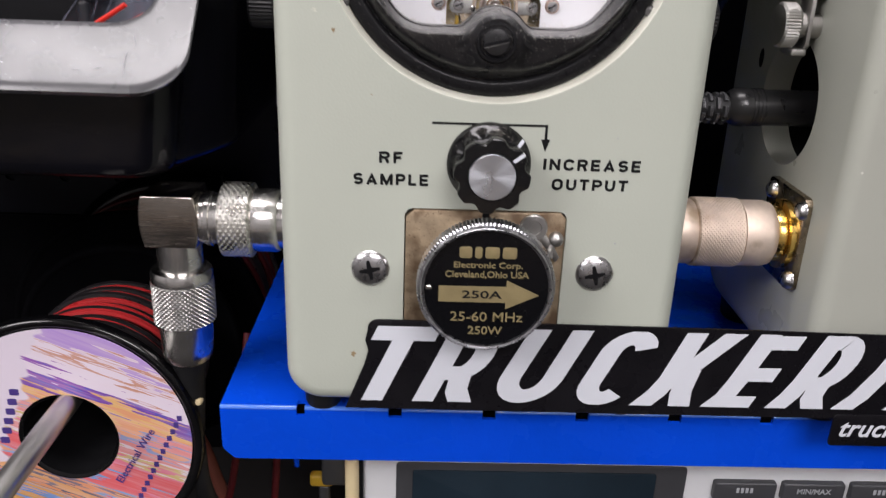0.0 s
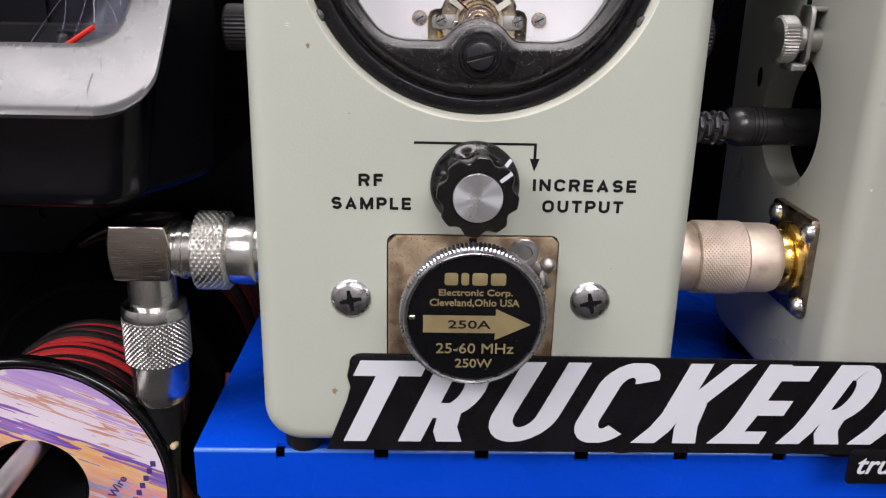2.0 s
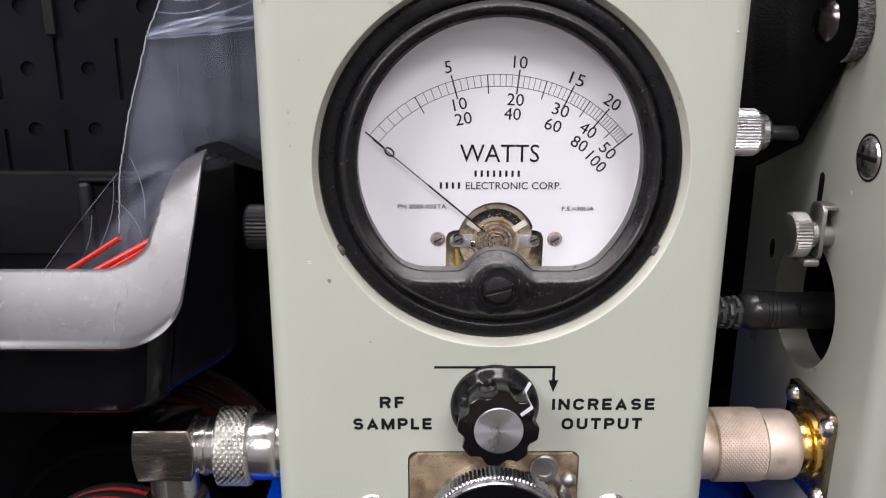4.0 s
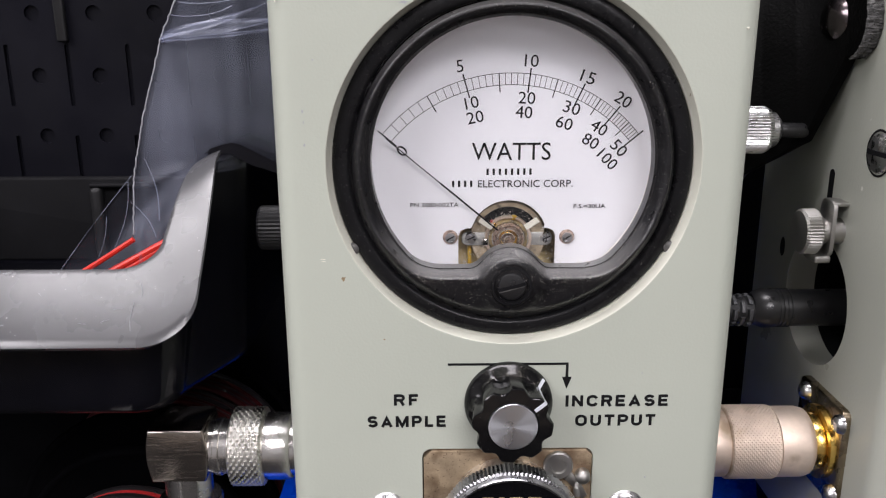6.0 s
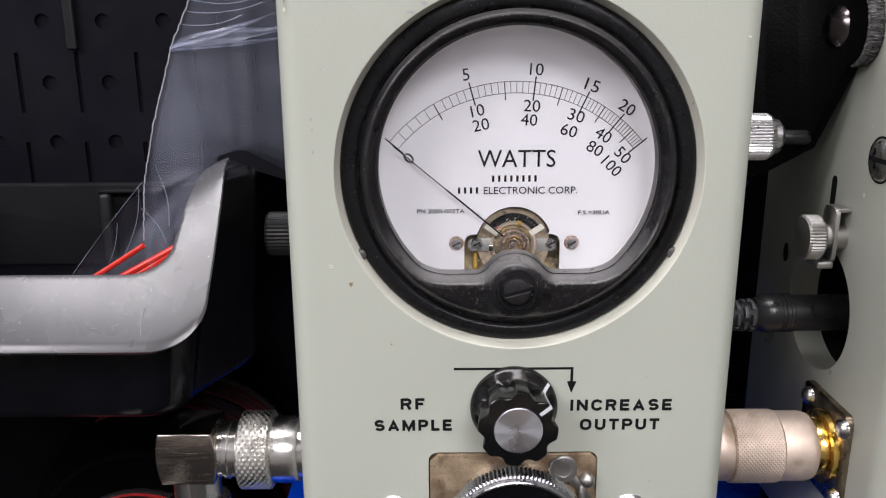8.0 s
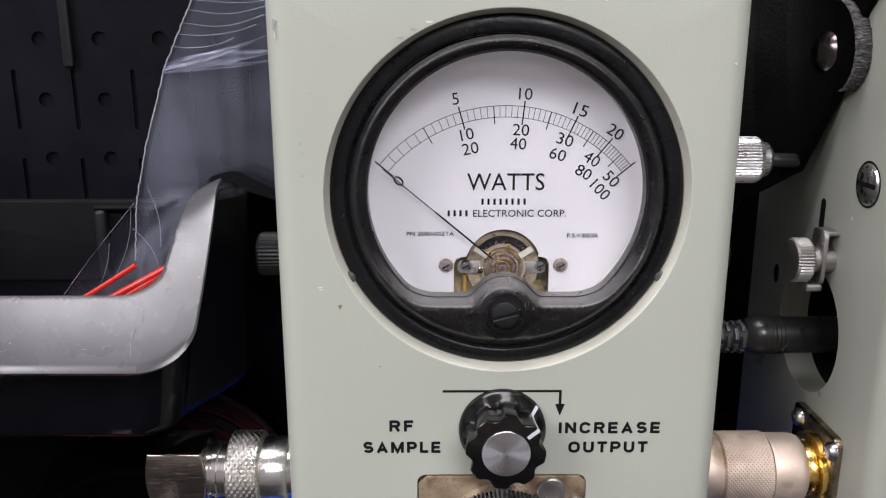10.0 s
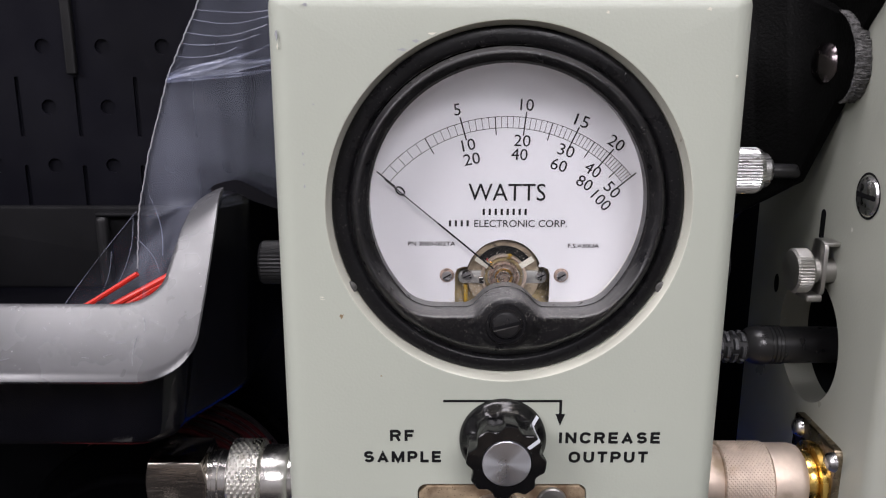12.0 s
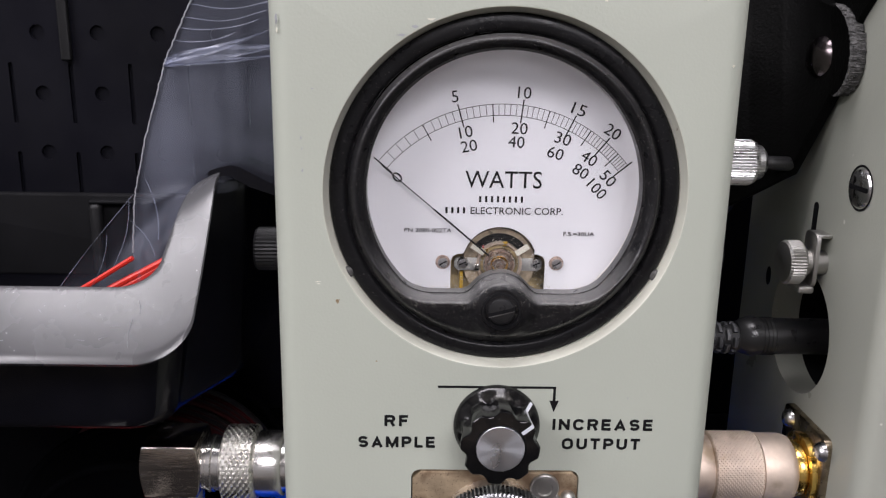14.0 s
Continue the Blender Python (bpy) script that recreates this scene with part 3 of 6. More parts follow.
CAPS = {
    "R": (0.74, [[(0.1, 0), (0.1, 1)], [(0.1, 0.9), (0.44, 0.9)] + arc(0.44, 0.69, 0.2, 0.21, 80, -80, 6) + [(0.44, 0.48), (0.1, 0.48)], [(0.42, 0.5), (0.64, 0)]]),
    "F": (0.62, [[(0.1, 0), (0.1, 1)], [(0.1, 0.9), (0.62, 0.9)], [(0.1, 0.5), (0.54, 0.5)]]),
    "S": (0.72, [arc(0.36, 0.69, 0.26, 0.21, 20, 255, 10) + arc(0.36, 0.31, 0.26, 0.21, 75, -160, 10)]),
    "A": (0.82, [[(0.09, 0), (0.41, 0.84), (0.73, 0)], [(0.2, 0.28), (0.62, 0.28)]]),
    "M": (0.92, [[(0.1, 0), (0.1, 1)], [(0.1, 0.94), (0.46, 0.10), (0.82, 0.94)], [(0.82, 0), (0.82, 1)]]),
    "P": (0.70, [[(0.1, 0), (0.1, 1)], [(0.1, 0.9), (0.42, 0.9)] + arc(0.42, 0.67, 0.2, 0.23, 80, -80, 6) + [(0.42, 0.44), (0.1, 0.44)]]),
    "L": (0.60, [[(0.1, 0), (0.1, 1)], [(0.1, 0.1), (0.60, 0.1)]]),
    "E": (0.66, [[(0.1, 0), (0.1, 1)], [(0.1, 0.9), (0.64, 0.9)], [(0.1, 0.5), (0.60, 0.5)], [(0.1, 0.1), (0.66, 0.1)]]),
    "I": (0.20, [[(0.1, 0), (0.1, 1)]]),
    "N": (0.76, [[(0.1, 0), (0.1, 1)], [(0.1, 0.92), (0.66, 0.08)], [(0.66, 0), (0.66, 1)]]),
    "C": (0.76, [arc(0.40, 0.62, 0.30, 0.28, 18, 180, 9) + arc(0.40, 0.38, 0.30, 0.28, 180, 342, 9)]),
    "O": (0.80, [arc(0.40, 0.62, 0.30, 0.28, 0, 180, 10) + arc(0.40, 0.38, 0.30, 0.28, 180, 360, 10) + [(0.70, 0.62)]]),
    "U": (0.74, [[(0.1, 1.0), (0.1, 0.36)] + arc(0.37, 0.36, 0.27, 0.26, 190, 350, 9) + [(0.64, 0.36), (0.64, 1.0)]]),
    "T": (0.68, [[(0.34, 0), (0.34, 1)], [(0.0, 0.9), (0.68, 0.9)]]),
}

# ---- the unseen room that closes the place ----
def panel(name, x0, x1, y0, y1, z0, z1, material, label):
    return tagged(part(name, box(x0, x1, y0, y1, z0, z1, 0.002), material, None, label), category=name.split("_")[0], kind="structure")


# unseen floor, its warm tone chosen to brown the elbow's reflection
panel("floor", -2.6, 1.8, -2.6, 0.35, -0.95, -0.90, FLOOR, "plain warm-toned floor that closes the room")
panel("ceiling", -2.6, 1.8, -2.6, 0.35, 1.24, 1.30, WALL, "plain pale ceiling of the workshop")
panel("wall_north", -2.6, 1.8, 0.30, 0.35, -0.90, 1.24, DARK, "dark wall behind the pegboard")
panel("wall_south", -2.6, 1.8, -2.65, -2.60, -0.90, 1.24, WALL, "plain pale wall behind the bench")
panel("wall_west", -2.65, -2.60, -2.6, 0.35, -0.90, 1.24, WALL, "plain pale side wall")
panel("wall_east", 1.80, 1.85, -2.6, 0.35, -0.90, 1.24, WALL, "plain pale side wall")

bench = thing("workbench", (0, 0.0, -0.90), "dark workbench under the blue shelf", "workbench")
# front part is unseen, added to give the metal dark reflections
part("bench_top", box(-0.9, 0.9, -0.42, 0.29, -0.165, -0.135, 0.003), BENCH, bench)
for sx in (-0.85, 0.82):
    for sy in (-0.38, 0.24):
        part("leg", box(sx, sx + 0.04, sy, sy + 0.04, -0.90, -0.165, 0.002), BENCH, bench)

# ---- pegboard ----
PEG_Y = 0.165
peg = thing("pegboard", (0, PEG_Y, 0.0), "black steel pegboard with round holes and slots", "pegboard", kind="structure")
HOLE_X = [-0.1999 + 0.0242 * i for i in range(8)]
HOLE_Z = [0.0098 + 0.0242 * i for i in range(8)]
holes = [circle(x, z, 0.0031, 14) for x in HOLE_X for z in HOLE_Z]
slots = [rrect(x + 0.0112, x + 0.0130, z - 0.0122, z + 0.0122, 0.0006, 0, 2) for x in HOLE_X[:-1] for z in (0.0582, 0.0945, 0.1308)]
bm = slab(lambda d: rrect(-0.2166, -0.0140, -0.0087, 0.1945, 0.0006, d, 2), 0.0016, 0.0005, holes=holes + slots, hole_depth=0.0015, w0=PEG_Y, seg=2)
bmesh.ops.delete(bm, geom=[f for f in bm.faces if len(f.verts) > 12 and min(v.co.y for v in f.verts) > PEG_Y + 0.0015], context="FACES")
part("perforated_sheet", bm, PEG, peg)
part("upper_sheet", box(-0.85, 0.85, PEG_Y, PEG_Y + 0.0016, 0.1952, 0.75, 0.0005), PEG, peg)
# lower and right sheets: a shaded, darker copy of the pegboard steel
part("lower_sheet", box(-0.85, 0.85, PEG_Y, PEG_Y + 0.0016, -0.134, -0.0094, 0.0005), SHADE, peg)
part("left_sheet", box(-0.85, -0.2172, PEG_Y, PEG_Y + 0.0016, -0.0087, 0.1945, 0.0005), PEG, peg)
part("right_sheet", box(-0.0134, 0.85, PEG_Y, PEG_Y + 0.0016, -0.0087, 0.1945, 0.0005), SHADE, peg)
part("seam_strip", box(-0.1660, -0.1618, PEG_Y - 0.003, PEG_Y - 0.0002, 0.1440, 0.30, 0.0008), RUBBER, peg, "worn black upright joining strip")
# added black sheet that keeps the holes dark
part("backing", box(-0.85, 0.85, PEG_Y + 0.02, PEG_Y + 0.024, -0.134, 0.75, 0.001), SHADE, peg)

# ---- blue shelf ----
SHELF_Z, LIP_Y, LIP_H = -0.0095, 0.0095, 0.0177
LEFT = -0.0719
NOTCH = [-0.0490 + 0.0270 * i for i in range(14)]
shelf = thing("shelf", (0.12, 0.08, SHELF_Z), "bright blue powder-coated steel shelf with a slotted front lip", "shelf")


def notched(x0, x1, near, far, depth, wide):
    """The outline of a plate whose near edge carries small notches."""
    s = 1 if far > near else -1
    pts = [(x0, far), (x0, near)]
    for k, x in enumerate(NOTCH):
        w = 0.0012 if k == 0 else wide
        pts += [(x - w, near), (x - w, near + s * depth), (x + w, near + s * depth), (x + w, near)]
    return pts + [(x1, near), (x1, far)]


bm = bmesh.new()
pts = notched(LEFT, 0.34, LIP_Y + 0.0006, 0.1340, 0.0030, 0.0019)
a, b = ring(bm, pts, -SHELF_Z, TOP), ring(bm, pts, -SHELF_Z + 0.0012, TOP)
bridge(bm, a, b)
bm.faces.new(a), bm.faces.new(b)
part("deck", bm, BLUE, shelf)
bm = bmesh.new()
low = SHELF_Z - LIP_H
pts = notched(LEFT, 0.34, SHELF_Z - 0.0005, low, 0.0024, 0.0019)
pts = pts[1:-1] + [(0.34, low)] + [(-0.0680, low), (-0.0688, low + 0.0003), (LEFT + 0.0004, low + 0.0031), (LEFT, low + 0.0040)]
a, b = ring(bm, pts, LIP_Y, FRONT), ring(bm, pts, LIP_Y + 0.0012, FRONT)
bridge(bm, a, b)
bm.faces.new(a), bm.faces.new(b)
part("front_lip", bm, BLUE, shelf)
part("fold", lathe([(0.00075, LEFT), (0.00075, NOTCH[0] - 0.0012)], (0, LIP_Y + 0.0007, SHELF_Z - 0.0007), "x", 14), BLUE_FOLD, shelf)
for x, w in zip(NOTCH[:-1], [0.0012] + [0.0019] * 13):
    part("fold", lathe([(0.00075, x + w), (0.00075, x + 0.0270 - 0.0019)], (0, LIP_Y + 0.0007, SHELF_Z - 0.0007), "x", 14), BLUE_FOLD, shelf)
part("return_edge", box(-0.0640, 0.34, LIP_Y + 0.0014, LIP_Y + 0.009, low, low + 0.0012, 0.0004), BLUE, shelf)
# added black strip: makes the slots look as dark as the hollow behind
part("slot_shade", box(-0.060, 0.335, LIP_Y + 0.0016, LIP_Y + 0.0070, SHELF_Z - 0.0060, SHELF_Z - 0.0016, 0.0004), SHADE, shelf, "black strip standing for the shade behind the slots")
for x in (-0.045, 0.20):
    part("bracket", box(x, x + 0.0025, 0.060, PEG_Y - 0.0005, -0.036, SHELF_Z - 0.0013, 0.0006), BLUE, shelf)


# ---- wattmeter ----
def phillips(at, r, parent, name="screw"):
    """A pan-head screw with a cross recess, its head towards -y."""
    x, y, z = at
    s = part(name, lathe([(0, y - r * 0.30), (r * 0.40, y - r * 0.28), (r * 0.72, y - r * 0.21), (r * 0.93, y - r * 0.09), (r, y + 0.0003), (r, y + 0.0012)], (x, 0, z), "y", 40), SCREW, parent, "worn cross-head screw")
    for turn in (12, 102):
        c, q = math.cos(radians(turn)), math.sin(radians(turn))
        L, W = r * 0.52, r * 0.12
        pts = [(x + c * u - q * v, z + q * u + c * v) for u, v in ((-L, -W * 0.6), (-L * 0.35, -W), (L * 0.35, -W), (L, -W * 0.6), (L, W * 0.6), (L * 0.35, W), (-L * 0.35, W), (-L, W * 0.6))]
        part("cross_slot", slab(lambda d, p=pts: p, 0.0006, 0.00005, w0=y - r * 0.31 - (0.00004 if turn > 90 else 0), seg=1), DARK, s)
    return s


CX, CZ, PIV = 0.0003, 0.1212, (0.0007, 0.1020)
DIAL_Y = 0.0145
meter = thing("wattmeter", (0, 0.046, SHELF_Z), "grey-green enamelled radio wattmeter with round dial on the blue shelf", "wattmeter")
FACE = lambda d: rrect(-0.0512, 0.0512, -0.0022, 0.1685, (0.0098, 0.0098, 0.0045, 0.0045), d, 8)
HOLE_R = 0.0403
plate_hole = rrect(-0.0201, 0.0203, 0.0170, 0.0545, 0.0022, 0, 4)
part("case", slab(FACE, 0.092, 0.0050, 0.004, holes=[circle(CX, CZ, HOLE_R, 96), plate_hole], hole_depth=0.003, seg=8), PAINT, meter, "grey-green enamelled case with small chips")
part("opening_rim", lathe([(HOLE_R + 0.0001, -0.00002), (HOLE_R - 0.0001, 0.0001), (0.0396, 0.0026), (0.0393, 0.0034), (0.0393, 0.0200), (HOLE_R + 0.003, 0.0200)], (CX, 0, CZ), "y", 128, False), PAINT_EDGE, meter, "pale rim of the dial opening, lit tone in its colour", 14)
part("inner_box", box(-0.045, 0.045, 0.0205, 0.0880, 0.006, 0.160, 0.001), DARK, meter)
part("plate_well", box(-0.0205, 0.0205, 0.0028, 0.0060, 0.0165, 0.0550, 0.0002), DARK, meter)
for sx in (-0.0428, 0.0428):
    for sy in (0.0135, 0.080):
        part("foot", lathe([(0.0046, SHELF_Z), (0.0051, SHELF_Z + 0.0010), (0.0054, -0.0035), (0.0054, -0.0018)], (sx, sy, 0), "z", 28), RUBBER, meter, "black rubber foot")
for x, z, rx, rz, tone in ((-0.0370, 0.0967, 0.0006, 0.0007, "brown"), (-0.0330, 0.0135, 0.0008, 0.0011, "brown"), (-0.0443, 0.1335, 0.0003, 0.0005, "grey"), (-0.0442, 0.1312, 0.0002, 0.0004, "grey"),
                           (-0.0442, 0.1264, 0.0003, 0.0005, "grey"), (-0.0417, 0.1440, 0.0003, 0.0002, "grey"), (-0.0489, 0.1583, 0.0003, 0.0014, "grey"), (-0.0488, 0.1559, 0.0002, 0.0006, "pale"), (-0.0428, 0.1643, 0.0007, 0.0004, "grey"), (-0.0228, 0.1553, 0.0012, 0.0003, "grey"), (-0.0200, 0.1571, 0.0009, 0.0004, "grey"), (-0.0165, 0.1586, 0.0012, 0.0003, "pale"), (0.0478, 0.1500, 0.0003, 0.0003, "pale"),
                           (0.0409, 0.1636, 0.0006, 0.0004, "pale"), (0.0199, 0.1629, 0.0004, 0.0004, "pale"), (-0.0414, 0.1012, 0.0007, 0.00010, "pale"), (-0.0413, 0.1007, 0.0006, 0.00010, "pale"),
                           (-0.0283, 0.0822, 0.0003, 0.0002, "brown"), (0.0307, 0.0735, 0.0002, 0.0002, "grey"), (0.0330, 0.0465, 0.0003, 0.0003, "grey")):
    pts = [(x + rx * (0.75 + 0.35 * math.sin(3 * k + x * 900)) * math.cos(k * math.pi / 5), z + rz * (0.75 + 0.35 * math.cos(2 * k + z * 700)) * math.sin(k * math.pi / 5)) for k in range(10)]
    part("paint_chip", slab(lambda d, p=pts: p, 0.0004, 0.00003, w0=-0.00006, seg=1), {"brown": CHIP, "grey": GREY_INK, "pale": IVORY}[tone], meter)

# bezel, glass, dial
bez = part("bezel", lathe([(0.0392, 0.0190), (0.0392, 0.0034), (0.0389, 0.0028), (0.0384, 0.0025), (0.0362, 0.0023), (0.0356, 0.0026), (0.0352, 0.0036), (0.0352, 0.0090)], (CX, 0, CZ), "y", 128, False), BEZEL, meter, "dusty black moulded bezel", 60)
part("inner_wall", lathe([(0.0334, 0.0062), (0.0331, 0.0100), (0.0331, 0.0160), (0.0335, 0.0190)], (CX, 0, CZ), "y", 96, False), CARD_EDGE, bez, "yellowed white inner wall")
WIN_R, WIN_Z, SILL_Z, BOSS, BOSS_R = 0.0309, 0.1217, 0.0981, (0.0001, 0.0953), 0.0077


def smax(a, b, k):
    """The larger of two distances, rounded off where they meet."""
    h = max(k - abs(a - b), 0.0) / k
    return max(a, b) + h * h * k / 4


def window_distance(x, z):
    """Distance outward from the edge of the bezel's window: a circle cut off by a sill with a round hump."""
    d = smax(math.hypot(x - CX, z - WIN_Z) - WIN_R, SILL_Z - z, 0.0030)
    return smax(d, BOSS_R - math.hypot(x - BOSS[0], z - BOSS[1]), 0.0022)


def cover_height(x, z):
    """The cover swells up from the glass to a rounded crest, and drops to the groove round it."""
    f = min(1.0, max(0.0, (z - SILL_Z) / 0.013))
    d = min(1.0, max(0.0, window_distance(x, z)) / (0.0015 + 0.0019 * f * f * (3 - 2 * f)))
    y = 0.0056 - 0.0066 * math.sin(math.pi / 2 * d) ** 0.75 + 0.0014 * min(1.0, max(0.0, (SILL_Z - 0.0016 - z) / 0.0085))
    b = math.hypot(x - BOSS[0], z - BOSS[1])
    if b < 0.0082:
        f = min(1.0, (0.0082 - b) / 0.0026)
        y -= 0.0011 * f * f * (3 - 2 * f) + 0.00016 * math.sin(b * 5200)
    g = min(1.0, max(0.0, (math.hypot(x - CX, z - CZ) - 0.0316) / 0.0033))
    return min(0.0030, y + 0.0036 * g ** 2.4)


bm = bmesh.new()
rows = []
ANG = 240
for k in range(ANG):
    t = 2 * math.pi * k / ANG
    ct, st = math.cos(t), math.sin(t)
    r = 0.004
    while window_distance(CX + r * ct, 0.1240 + r * st) < 0 and r < 0.034:
        r += 0.00004
    ox, oz = CX + r * ct, 0.1240 + r * st
    b0 = (0.1240 - CZ) * st
    far = -b0 + math.sqrt(b0 * b0 - (0.1240 - CZ) ** 2 + 0.0349 ** 2)
    row = [bm.verts.new((ox, 0.0064, oz))]
    for i in range(31):
        f = (i / 30) ** 1.35
        q = r + (far - r) * f
        x, z = CX + q * ct, 0.1240 + q * st
        row.append(bm.verts.new((x, cover_height(x, z), z)))
    rows.append(row)
for p, q in zip(rows, rows[1:] + rows[:1]):
    for i in range(31):
        bm.faces.new((p[i], p[i + 1], q[i + 1], q[i]))
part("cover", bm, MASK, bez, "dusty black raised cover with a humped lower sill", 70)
part("screw_seat", lathe([(0.0050, -0.0012), (0.0045, -0.0022), (0.0039, -0.0023), (0.0037, -0.0020), (0.0037, -0.0008)], (BOSS[0], 0, BOSS[1]), "y", 40, False), BEZEL, bez)
part("seat_groove", lathe([(0.0030, -0.0014), (0.0038, -0.0014)], (BOSS[0], 0, BOSS[1]), "y", 40, False), DARK, bez)
zs = part("zero_screw", lathe([(0.0, -0.0027), (0.0022, -0.0026), (0.0029, -0.0024), (0.0032, -0.0019), (0.0032, -0.0004)], (BOSS[0], 0, BOSS[1]), "y", 40), PLUG, bez, "black slotted adjusting screw")
c, q = math.cos(radians(14)), math.sin(radians(14))
pts = [(BOSS[0] + c * u - q * v, BOSS[1] + q * u + c * v) for u, v in ((-0.0031, -0.00040), (0.0031, -0.00040), (0.0031, 0.00040), (-0.0031, 0.00040))]
part("slot", slab(lambda d: pts, 0.0008, 0.00003, w0=-0.00272, seg=1), DARK, zs)
# paler bar painted in for the highlight along the slot's lower edge
lip = [(BOSS[0] + c * u - q * v, BOSS[1] + q * u + c * v) for u, v in ((-0.0030, -0.00066), (0.0027, -0.00056), (0.0030, -0.00040), (-0.0031, -0.00040))]
part("slot_highlight", slab(lambda d: lip, 0.0006, 0.00003, w0=-0.00270, seg=1), CHARCOAL, zs)
for s in (-1, 1):
    part("worn_tab", lathe([(0.0, 0.0021), (0.0009, 0.0022), (0.0013, 0.0024), (0.0015, 0.0030)], (CX + s * 0.0353, 0, 0.1027), "y", 20), CHARCOAL, bez, "dusty worn lug")
glass = part("glass", lathe([(0.0, 0.0060), (0.0328, 0.0060), (0.0328, 0.0068), (0.0, 0.0068)], (CX, 0, CZ), "y", 64), GLASS, meter, "clear round glass with faint reflections", 20)
glass.visible_shadow = False

win = [(0.0118, 0.0925), (0.0118, 0.1025), (0.0112, 0.1038), (0.0100, 0.1043), (0.0090, 0.1044)] + [(PIV[0] + 0.0091 * math.cos(radians(t)), PIV[1] + 0.0091 * math.sin(radians(t))) for t in range(20, 161, 10)] \
    + [(-0.0082, 0.1044), (-0.0094, 0.1043), (-0.0106, 0.1038), (-0.0112, 0.1025), (-0.0112, 0.0925)]
card = [(CX + 0.0332 * math.cos(radians(t)), CZ + 0.0332 * math.sin(radians(t))) for t in [-66 + 312 * i / 70 for i in range(71)]]
card += [(-0.0112, 0.0919)] + win[::-1][1:-1] + [(0.0118, 0.0919)]
dial = part("dial", slab(lambda d: card, 0.0006, 0.00002, w0=DIAL_Y, seg=1), DIAL, meter, "white dial card with a black watt scale")
KNOTS = ((0, 140.0), (2.5, 119.8), (5, 106.0), (7.5, 94.2), (10, 83.6), (12.5, 74.0), (15, 65.0), (17.5, 57.8), (20, 51.0), (22.5, 45.0), (25, 39.6))


def swing(v):
    for (a, p), (b, s) in zip(KNOTS, KNOTS[1:]):
        if v <= b:
            return p + (s - p) * ((v - a) / (b - a)) ** (0.93 if v < 5 else 1)
    return KNOTS[-1][1]


RO, RI = 0.0383, 0.0357
Y1 = DIAL_Y - 0.00004


def polar(r, t):
    return PIV[0] + r * math.cos(radians(t)), PIV[1] + r * math.sin(radians(t))


def bar(p, s, w, y=Y1):
    d = Vector((s[0] - p[0], s[1] - p[1])).normalized() * w / 2
    pts = [(p[0] - d.y, p[1] + d.x), (p[0] + d.y, p[1] - d.x), (s[0] + d.y, s[1] - d.x), (s[0] - d.y, s[1] + d.x)]
    return slab(lambda q: pts, 0.0002, 0.00002, w0=y, seg=1)


for r in (RO, RI):
    bm = bmesh.new()
    rows = []
    for i in range(61):
        t = 140 - (140 - 39.6) * i / 60
        rows.append([bm.verts.new((*polar(r + e, t)[:1], Y1, polar(r + e, t)[1])) for e in (-0.00007, 0.00007)])
    for p, s in zip(rows, rows[1:]):
        bm.faces.new((p[0], p[1], s[1], s[0]))
    part("scale_arc", bm, INK, dial)
for i in range(51):
    v = i * 0.5
    major, mid = i % 10 == 0, i % 5 == 0
    part("scale_tick", bar(polar(RO + (0.0013 if major else 0), swing(v)), polar(RI - (0.0016 if mid else 0), swing(v)), 0.00032 if major else (0.00024 if mid else 0.00013)), INK, dial)
NUMERALS = (("5", -0.0109, 0.1417, 8), ("10", 0.0052, 0.1428, -3), ("15", 0.0180, 0.1391, -19), ("20", 0.0262, 0.1341, -32),
            ("10", -0.0082, 0.1336, 12), ("20", 0.0043, 0.1346, -3), ("30", 0.0146, 0.1323, -17), ("40", 0.0210, 0.1278, -31), ("50", 0.0258, 0.1231, -45),
            ("20", -0.0074, 0.1303, 11), ("40", 0.0037, 0.1314, -3), ("60", 0.0130, 0.1289, -16), ("80", 0.0192, 0.1247, -30), ("100", 0.0233, 0.1205, -45), ("0", -0.0242, 0.1227, 48))
for body, x, z, turn in NUMERALS:
    wide = {"5": 0.0015, "0": 0.0019, "10": 0.0031, "15": 0.0033, "100": 0.0050}.get(body, 0.0038)
    part("numeral", glyphs(body, wide, 0.0027, x, z + 0.00015, Y1, turn), INK, dial)
part("lettering", glyphs("WATTS", 0.0182, 0.0041, 0.0010, 0.1226, Y1), INK, dial)
for k in range(8):
    part("trade_name_bar", box(-0.0047 + k * 0.00142, -0.0047 + k * 0.00142 + 0.00055, Y1, Y1 + 0.0002, 0.1171, 0.1186, 0.00002), INK, dial)
for k in range(4):
    part("maker_name_bar", box(-0.0127 + k * 0.0014, -0.0127 + k * 0.0014 + 0.00055, Y1, Y1 + 0.0002, 0.1143, 0.1158, 0.00002), INK, dial)
part("lettering", glyphs("ELECTRONIC CORP.", 0.0221, 0.0017, 0.0044, 0.11505, Y1), INK, dial)
part("lettering", glyphs("PN 2080-002TA", 0.0113, 0.0010, -0.0168, 0.1101, Y1, 0, 0.002), INK, dial)
part("lettering", glyphs("F.S.=30UA", 0.0075, 0.0010, 0.0196, 0.1096, Y1, 0, 0.002), INK, dial)
